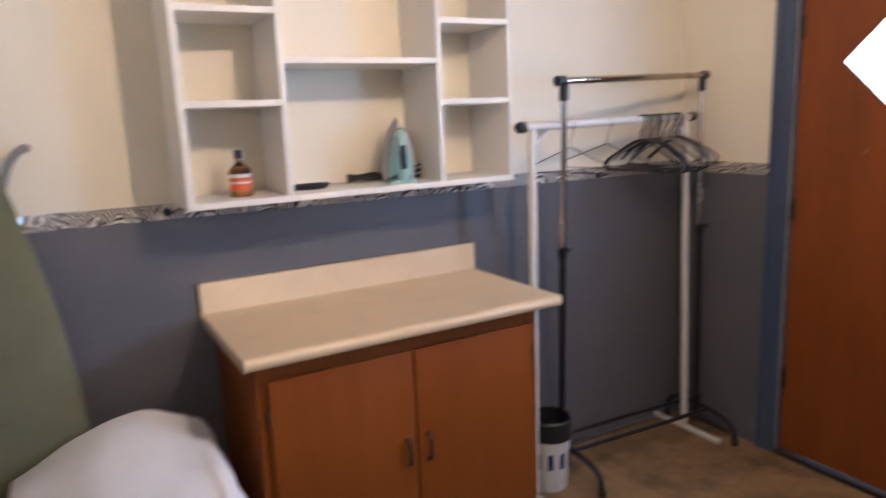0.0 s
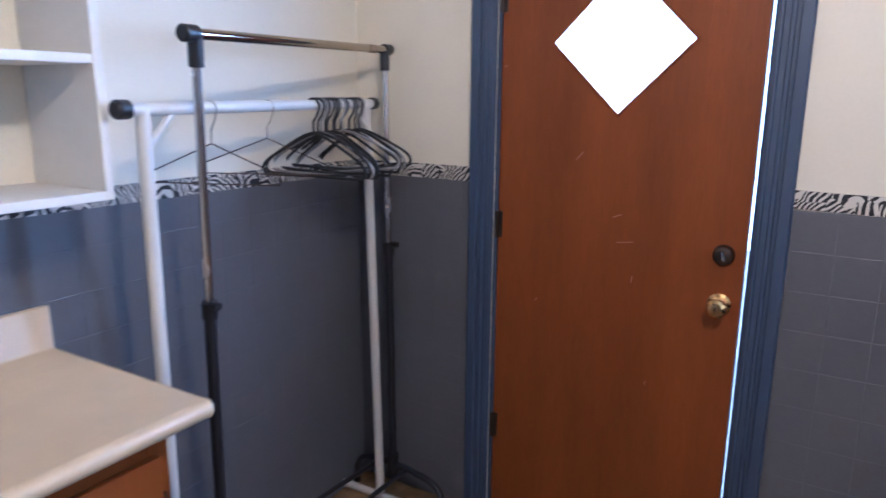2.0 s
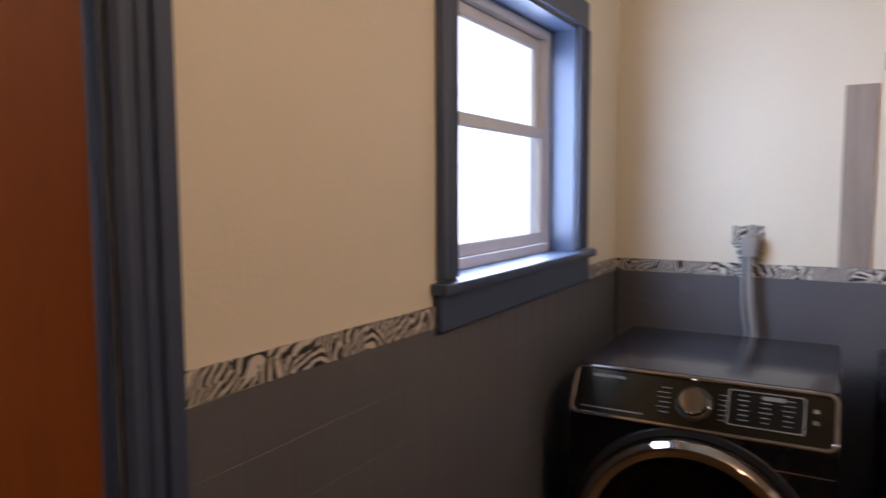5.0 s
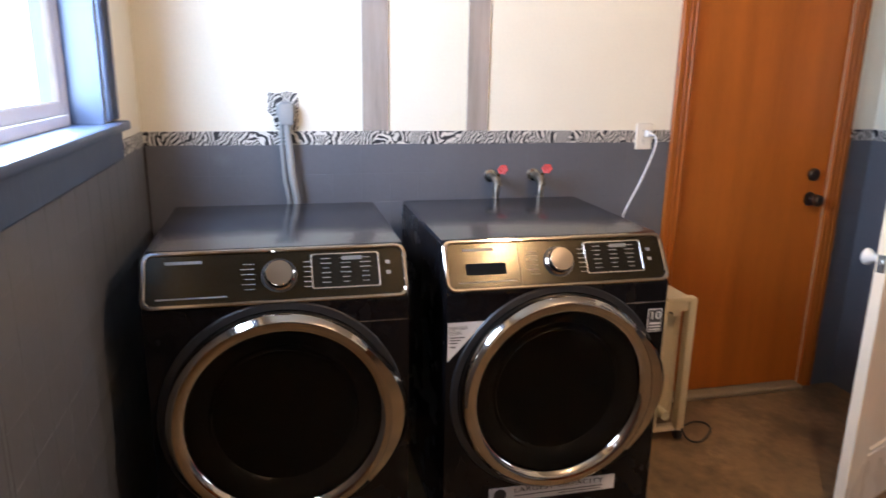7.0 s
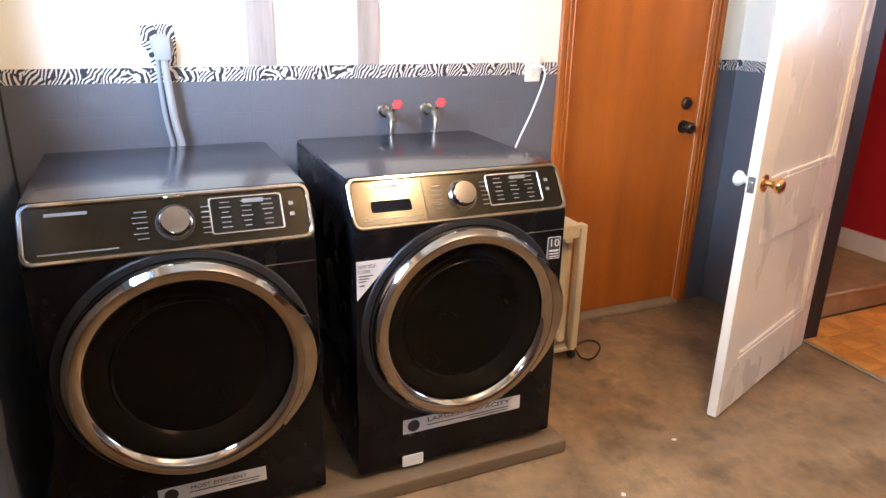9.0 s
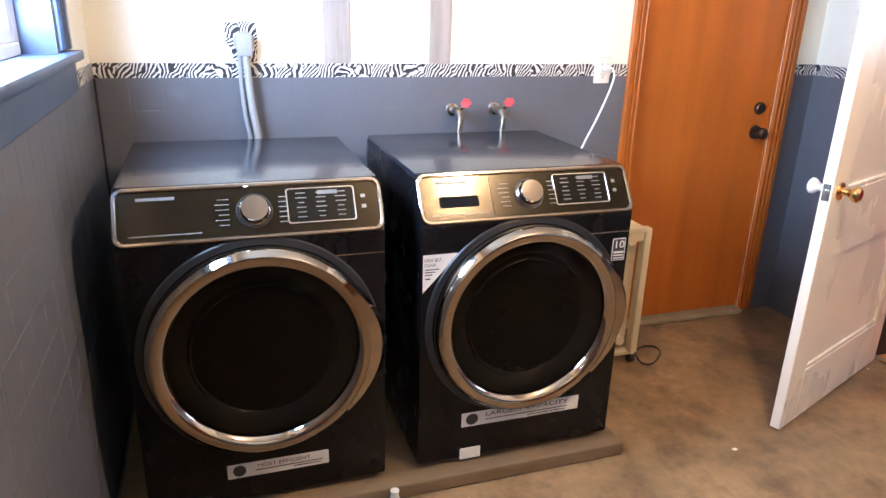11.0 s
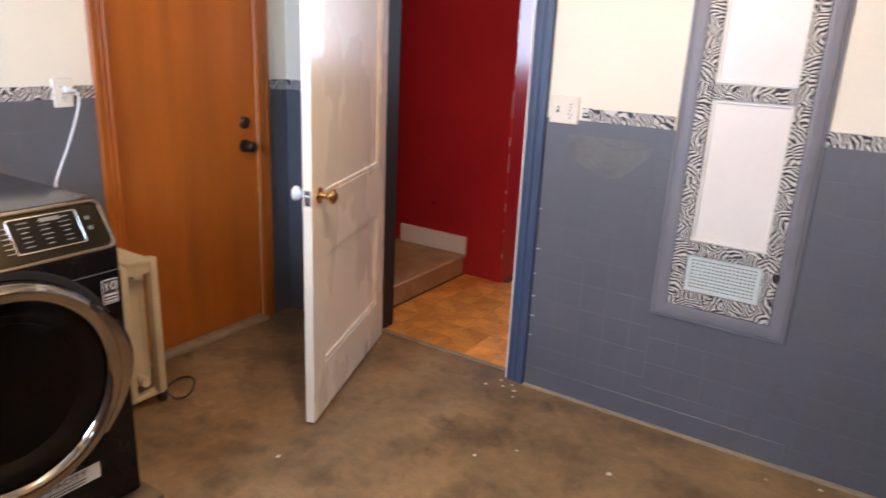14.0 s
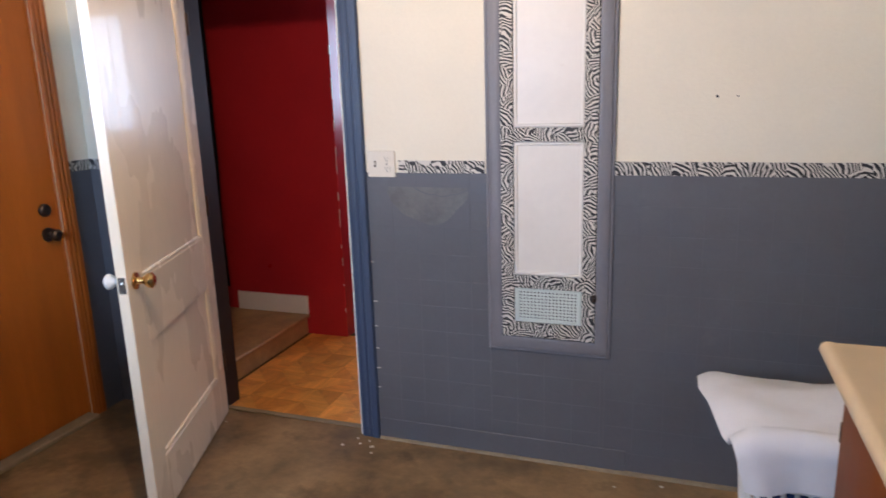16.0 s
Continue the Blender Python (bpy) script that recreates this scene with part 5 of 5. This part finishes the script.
def black_rack():
    t = thing("garment_rack", "black and chrome garment rack with castorless bent feet", "clothes rack", Matrix(), "garment racks")
    n1, n0, f1, f0 = Vector((0.432, -0.985, 1.60)), Vector((0.240, -0.85, 0.12)), Vector((0.264, -0.075, 1.625)), Vector((0.285, -0.075, 0.12))
    along = (f1 - n1).normalized()
    part("top_rail", tube([n1 - along * 0.02, f1 + along * 0.02], 0.0125, 14), CHROME, t, "chrome hanging rail")
    part("rail_sticker", tube([f1 - along * 0.13, f1 - along * 0.075], 0.0130, 14), TAN, t, "peeled beige sticker")
    for a, nm in ((n1, -1), (f1, 1)):
        e = a + along * 0.02 * nm
        part("end_cap", tube([e - along * 0.022 * nm, e + along * 0.016 * nm, e + along * 0.020 * nm], [0.0185, 0.0185, 0.014], 14), BLACK, t, "black rail end cap")
    for hi, lo, split in ((n1, n0, 0.42), (f1, f0, 0.44)):
        mid = hi.lerp(lo, split)
        part("connector", tube([hi + (hi - lo).normalized() * 0.002, hi.lerp(lo, 0.045)], 0.0165, 14), BLACK, t, "black corner connector")
        part("upright_tube", tube([hi.lerp(lo, 0.04), mid], 0.0105, 14), STEEL, t, "chrome upper upright")
        part("lower_upright", tube([mid, lo], 0.0145, 14), BLACKTUBE, t, "black lower upright")
        c = part("clamp_collar", tube([mid - (lo - hi).normalized() * 0.012, mid + (lo - hi).normalized() * 0.03], 0.019, 14), BLACK, t, "black height clamp")
        part("clamp_knob", tube([mid + Vector((0.015, -0.004, 0.008)), mid + Vector((0.042, -0.008, 0.008))], 0.010, 12), BLACK, c)
    for c, x0, x1 in ((n0, 0.115, 0.490), (f0, 0.115, 0.505)):
        y = c.y
        foot = smooth_line([(x0, y - 0.004, 0.012), (x0 + 0.006, y, 0.075), (x0 + 0.045, y, 0.115), (c.x, y, 0.122), (x1 - 0.085, y, 0.105), (x1 - 0.020, y, 0.070), (x1, y - 0.006, 0.012)], 5)
        ft = part("bent_foot", tube(foot, 0.0125, 12), BLACKTUBE, t, "arched black foot tube")
        for p in (foot[0], foot[-1]):
            part("foot_tip", tube([p + Vector((0, 0, -0.012)), p + Vector((0, 0, 0.014))], 0.016, 12), BLACK, ft, "rubber foot tip")
        part("hub", tube([(c.x, y, 0.085), (c.x, y, 0.165)], 0.022, 14), BLACK, t, "black hub")
    for dx, z in ((-0.075, 0.112), (0.065, 0.112)):
        part("base_bar", tube([(n0.x + dx, n0.y, z), (n0.x * 0.3 + f0.x * 0.7 + dx, n0.y * 0.3 + f0.y * 0.7, z), (f0.x + dx * 0.9, f0.y, z)], 0.009, 10), BLACKTUBE, t, "black base bar")
    return t


black_rack()
wr = thing("garment_rack", "white painted metal garment rack with black end caps", "clothes rack", Matrix(), "garment racks")
W1, W2 = Vector((0.374, -1.10, 1.446)), Vector((0.218, -0.105, 1.450))
wdir = (W2 - W1).normalized()
part("top_rail", tube([W1 - wdir * 0.02, W2 + wdir * 0.015], 0.0145, 14), WHITETUBE, wr, "white hanging rail")
for p, s in ((W1 - wdir * 0.02, -1), (W2 + wdir * 0.015, 1)):
    part("end_cap", tube([p, p + wdir * s * 0.026, p + wdir * s * 0.032], [0.020, 0.020, 0.014], 14), BLACK, wr, "black plastic end cap")
for p, lo in ((W1 + wdir * 0.02, Vector((0.362, -1.085, 0.03))), (W2 - wdir * 0.02, Vector((0.268, -0.135, 0.03)))):
    part("upright_tube", tube([p, lo], 0.0155, 14), WHITETUBE, wr, "white upright")
    part("corner_brace", tube([p + Vector((0, 0, -0.085)), p + wdir * (0.085 if lo.y < -0.5 else -0.085) + Vector((0, 0, -0.010))], 0.008, 10), WHITETUBE, wr, "white gusset brace")
    part("foot_bar", tube([(lo.x - 0.19, lo.y, 0.0145), (lo.x + 0.20, lo.y, 0.0145)], 0.0135, 12), WHITETUBE, wr, "white floor bar")


def hanger_mesh(kind):
    """A hanger in its own x-z plane; the hook's crown is at the origin."""
    if kind == "wire":
        r = 0.0016
        hook = arc((0, 0, -0.020), 0.018, 190, -20, 10) + [(0.012, 0, -0.045), (0.0, 0, -0.07), (0, 0, -0.10)]
        body = [(0, 0, -0.10), (-0.19, 0, -0.17), (-0.20, 0, -0.185), (-0.19, 0, -0.195), (0.19, 0, -0.195), (0.20, 0, -0.185), (0.19, 0, -0.17), (0, 0, -0.10)]
    else:
        r = 0.0045
        hook = arc((0, 0, -0.024), 0.022, 200, -30, 10) + [(0.012, 0, -0.052), (0, 0, -0.068), (0, 0, -0.10)]
        body = smooth_line([(0, 0, -0.10), (-0.06, 0, -0.118), (-0.17, 0, -0.172), (-0.205, 0, -0.200), (-0.200, 0, -0.222), (-0.16, 0, -0.228), (0.16, 0, -0.228), (0.200, 0, -0.222), (0.205, 0, -0.200), (0.17, 0, -0.172), (0.06, 0, -0.118), (0, 0, -0.10)], 3)
    return hook, body, r


def hanger(kind, material, label, pos, spin, tilt, drop=0.0):
    hook, body, r = hanger_mesh(kind)
    body = [(p[0] * 0.86, p[1], p[2]) for p in body]
    t = thing("clothes_hanger", label, "hanger", pose(*pos, 0, tilt, spin), "hangers on the rack")
    part("hook", tube(hook, r if kind == "wire" else 0.0035, 8), STEEL if kind == "wire" else material, t)
    part("hanger_body", tube(body, r, 8), material, t)
    return t


rnd = random.Random(11)
for k in range(13):
    f = 0.66 + 0.021 * k + (0.02 if k > 8 else 0)
    p = W1.lerp(W2, f) + Vector((0, 0, 0.016 + (0.0045 if k % 13 != 3 else 0.0045)))
    dark = k % 5 != 2
    hanger("plastic", BLACK if dark else GREYCORD, "black plastic clothes hanger on the white rail" if dark else "grey plastic clothes hanger on the white rail", p, rnd.uniform(-10, 24), rnd.uniform(-6, 6))
for f in (0.22, 0.44):
    p = W1.lerp(W2, f) + Vector((0, 0, 0.0165))
    hanger("wire", BRONZE, "thin dark wire clothes hanger on the white rail", p, rnd.uniform(20, 70), rnd.uniform(-3, 3))

# ---- waste bin between cabinet and racks ----
wb = thing("waste_bin", "small printed white bin with black liner", "waste bin", pose(0.30, -0.965, 0) @ Matrix.Diagonal((0.92, 0.92, 1.12, 1)))
part("pail", lathe([(0.0, 0.0), (0.075, 0.0), (0.078, 0.004), (0.094, 0.235), (0.097, 0.24), (0.092, 0.24), (0.076, 0.008), (0.0, 0.008)], 28), WHITEPLASTIC, wb, "white plastic pail")
part("liner", lathe([(0.098, 0.195), (0.1005, 0.215), (0.099, 0.262), (0.092, 0.268), (0.085, 0.20), (0.07, 0.05), (0.0, 0.03)], 28), BLACK, wb, "black bag liner over the rim")
for k in range(5):
    a = radians(-70 + 35 * k)
    part("print", moved(box(-0.012, 0.012, -0.03, 0.03, 0.0, 0.001), axes((0.0875 * math.cos(a), 0.0875 * math.sin(a), 0.12), (-math.sin(a), math.cos(a), 0), (0.07 * math.cos(a), 0.07 * math.sin(a), 1))), NAVY, wb, "blue printed mark", smooth=None)

# ---- ironing board leaning in the corner ----
ib = thing("ironing_board", "folded ironing board with faded green cover", "ironing board", axes((0.275, -2.765, 0.03), (0, 1, 0), (-0.105, 0, 1)))
ol = []
for k in range(21):
    s = k / 20
    z = 0.10 + 1.40 * s
    w = 0.195 if s < 0.36 else 0.195 - 0.165 * ((s - 0.36) / 0.64) ** 1.7
    ol.append((w, z))
ol = [(0.165, 0.065)] + ol
ol = ol + [(-x, z) for x, z in ol[::-1]]
part("padded_board", prism(ol, 0.032, pose(0, 0, 0.0), edge=0.012), GREENCLOTH, ib, "padded green cotton cover", smooth=50)
part("board_base", prism([(x * 0.95, z) for x, z in ol], 0.012, pose(0, 0.0, -0.014)), STEEL, ib, "perforated metal underside")
for s in (-1, 1):
    part("leg", tube(smooth_line([(0.10 * s, 0.20, -0.03), (0.12 * s, 0.02, -0.03), (0.12 * s, -0.020, -0.028)], 4) + [], 0.009, 10), STEEL, ib, "grey metal leg")
    part("leg", tube([(0.06 * s, 0.2, -0.030), (0.10 * s, 1.25, -0.030)], 0.009, 10), STEEL, ib, "grey metal leg")
part("leg_crossbar", tube([(-0.12, -0.018, -0.028), (0.12, -0.018, -0.028)], 0.010, 10), STEEL, ib)
part("hook", tube(smooth_line([(0.055, 1.28, -0.02), (0.075, 1.34, -0.01), (0.10, 1.40, 0.0), (0.135, 1.435, 0.0), (0.15, 1.43, 0.0)]), 0.011, 10), GREYCORD, ib, "grey curved support arm")

# ---- laundry hamper with towel ----
hp = thing("laundry_hamper", "white plastic lattice laundry hamper", "hamper", pose(0.50, -2.52, 0) @ Matrix.Diagonal((1.03, 1, 0.90, 1)))


def rr_loop(w, h, r, z, n=4):
    return [Vector((x, y, z)) for x, y in rrect(w, h, r, n)]


def loop_at(z):
    k = z / 0.60
    return rr_loop(0.44 + 0.08 * k, 0.32 + 0.07 * k, 0.07, z)


part("rim", tube(loop_at(0.595), 0.012, 8, None, True), WHITEPLASTIC, hp, "thick rolled rim")
part("base", prism(rrect(0.44, 0.32, 0.07, 4), 0.05), WHITEPLASTIC, hp, "solid base tray")
for z in (0.10, 0.165, 0.23, 0.295, 0.36, 0.425, 0.49, 0.55):
    part("lattice_ring", tube(loop_at(z), 0.0055, 6, None, True), WHITEPLASTIC, hp)
lo, hi = loop_at(0.05), loop_at(0.59)


def around(loop, s):
    n = len(loop)
    lens = [(loop[(i + 1) % n] - loop[i]).length for i in range(n)]
    d = s * sum(lens)
    for i in range(n):
        if d <= lens[i]:
            return loop[i].lerp(loop[(i + 1) % n], d / lens[i])
        d -= lens[i]
    return loop[0]


for k in range(52):
    wide = k % 13 == 0
    part("lattice_rib", tube([around(lo, k / 52), around(hi, k / 52)], 0.015 if wide else 0.0065, 6), WHITEPLASTIC, hp)
bm = bmesh.new()
bmesh.ops.create_icosphere(bm, subdivisions=4, radius=1)
for v in bm.verts:
    d = 1 + 0.16 * noise.noise(v.co * 2.2) + 0.07 * noise.noise(v.co * 6)
    v.co = Vector((max(-0.205, min(0.205, v.co.x * 0.24 * d)), max(-0.150, min(0.150, v.co.y * 0.18 * d)), 0.055 + max(0.0, 0.28 + v.co.z * 0.29 * d)))
tagged(link("clothes_pile", bm, NAVY, 60), "navy blue clothes filling the hamper", "clothes").matrix_world = pose(0.50, -2.52, 0) @ Matrix.Diagonal((1, 1, 0.80, 1))

bm = bmesh.new()
NU, NV = 44, 60
grid = []
for j in range(NV + 1):
    v = j / NV
    row = []
    for i in range(NU + 1):
        u = i / NU
        x = 0.26 + 0.63 * u
        s = v * 0.645
        n1 = noise.noise((u * 2.2, v * 3.1, 0.3))
        n2 = noise.noise((u * 6, v * 7, 1.7))
        fold = noise.noise((u * 5.0, v * 1.1, 4.1))
        # top part from the back rim forward, then over the front rim and down
        top = 0.46
        if s < top:
            y, z = -2.785 + s, 0.632 + 0.100 * math.sin(math.pi * min(1, s / top) * 0.75) * (1.08 - 0.85 * u) + 0.022 * n1 + 0.008 * n2
        else:
            q = s - top
            bend = min(q / 0.07, 1) * math.pi / 2
            y = -2.325 + 0.045 * math.sin(bend) + 0.030 * fold * min(1, q / 0.2)
            z = 0.695 - 0.045 * (1 - math.cos(bend)) - max(0, q - 0.07) * (0.72 + 0.14 * n2 + 0.10 * u) - 0.022 * u + 0.02 * n1 * (1 - min(1, q / 0.1))

        x -= 0.17 * max(0, u - 0.13) * max(0, s - 0.13) / 0.69
        # outer edge rolls over the side rim
        if u > 0.80:
            e = (u - 0.80) / 0.20
            z -= 0.03 * e * e * (1.0 if s < top else max(0.0, 1 - (s - top) / 0.2))
            x -= 0.02 * e * e
        row.append(bm.verts.new((x + 0.01, y + 0.015, z - 0.062)))
    grid.append(row)
for a, b in zip(grid, grid[1:]):
    for i in range(NU):
        bm.faces.new((a[i], a[i + 1], b[i + 1], b[i]))
bmesh.ops.recalc_face_normals(bm, faces=bm.faces)
bmesh.ops.solidify(bm, geom=bm.faces[:], thickness=-0.007)
tagged(link("towel", bm, TOWEL, 70), "rumpled white towel draped over the hamper", "towel")

# ---- hall: dark hanging cloth ----
bm = bmesh.new()
rows = []
for j in range(21):
    z = 0.30 + 1.85 * j / 20
    row = []
    for i in range(41):
        s = i / 40
        row.append(bm.verts.new((3.66 + 0.48 * s, -4.065 + 0.030 * math.sin(s * 24 + 0.3 * math.sin(z * 3)) + 0.012 * noise.noise((s * 5, z * 2, 0)), z + 0.02 * math.sin(s * 9) * (1 - j / 20))))
    rows.append(row)
for a, b in zip(rows, rows[1:]):
    for i in range(40):
        bm.faces.new((a[i], a[i + 1], b[i + 1], b[i]))
bmesh.ops.solidify(bm, geom=bm.faces[:], thickness=0.01)
hc = thing("door_curtain", "heavy black curtain hanging in folds in the hall", "curtain", Matrix())
part("curtain_cloth", bm, BLACKCLOTH, hc, smooth=60)
part("curtain_rod", tube([(3.68, -4.08, 2.165), (4.499, -4.08, 2.165)], 0.014, 12), BLACKTUBE, hc)
tagged(link("dark_post", box(3.80, 3.86, -3.62, -3.55, 0.131, ZC - 0.001, 0.004), DARKWOOD), "dark stained wooden post on the step", "post")

# ---- floor litter ----
rnd = random.Random(3)
spots = [(2.20, -2.99), (2.23, -2.96), (2.17, -2.95), (2.26, -3.0), (2.98, -2.98), (2.93, -2.97), (2.06, -2.43), (1.95, -2.55), (2.45, -1.65), (0.98, -2.98), (1.15, -2.93), (2.30, -2.93), (2.62, -2.0), (2.15, -2.90), (1.62, -2.62), (2.62, -0.84), (2.64, -1.02)]
for x, y in spots:
    r = rnd.uniform(0.004, 0.010)
    pts = [(r * rnd.uniform(0.6, 1.3) * math.cos(a), r * rnd.uniform(0.6, 1.3) * math.sin(a)) for a in (2 * math.pi * k / 6 for k in range(6))]
    tagged(link("paint_chip", prism(pts, 0.002, pose(x, y, 0.0003)), CHIP), "small pale paint chip on the concrete", "debris", "paint chips on the floor")
tagged(link("plaster_lump", lathe([(0.0, 0.0), (0.016, 0.0), (0.018, 0.02), (0.012, 0.05), (0.014, 0.085), (0.0, 0.09)], 9, m=pose(2.688, -0.795, 0.0005, 0, 0, 30) @ Matrix.Diagonal((1, 1, 0.6, 1))), PLASTIC, 60), "small broken pale plastic pipe end", "debris")

# ---- parquet tiles of the hall, laid in turned squares ----
TS = 0.152


def tile_mesh(turned):
    bm = bmesh.new()
    h = TS / 2 - 0.0008
    c = [(-h, -h), (h, -h), (h, h), (-h, h)]
    for k, tri in enumerate(((0, 1, 2), (0, 2, 3))):
        up = [bm.verts.new((c[i][0], c[i][1], 0.003)) for i in tri]
        dn = [bm.verts.new((c[i][0], c[i][1], 0.0)) for i in tri]
        f = bm.faces.new(up)
        f.material_index = k if not turned else 1 - k
        for a in range(3):
            bm.faces.new((dn[a], dn[(a + 1) % 3], up[(a + 1) % 3], up[a]))
    me = bpy.data.meshes.new("parquet_tile")
    bm.to_mesh(me)
    bm.free()
    me.materials.append(PARQUET)
    me.materials.append(PARQUET_B)
    return me


hall_floor = bpy.data.objects["hall_floor"]
meshes = [tile_mesh(False), tile_mesh(True)]
for i in range(10):
    for j in range(15):
        x, y = 1.78 + TS * (i + 0.5), YD - 0.062 - TS * (j + 0.5)
        if x > 3.165 or (x > 2.885 and y < -4.14):
            continue
        ob = new("tile", meshes[(i * 3 + j) % 2])
        ob.parent = hall_floor
        ob.matrix_world = pose(x, y, -0.003, 0, 0, 90 * ((i + 2 * j + (i * j) % 3) % 4))
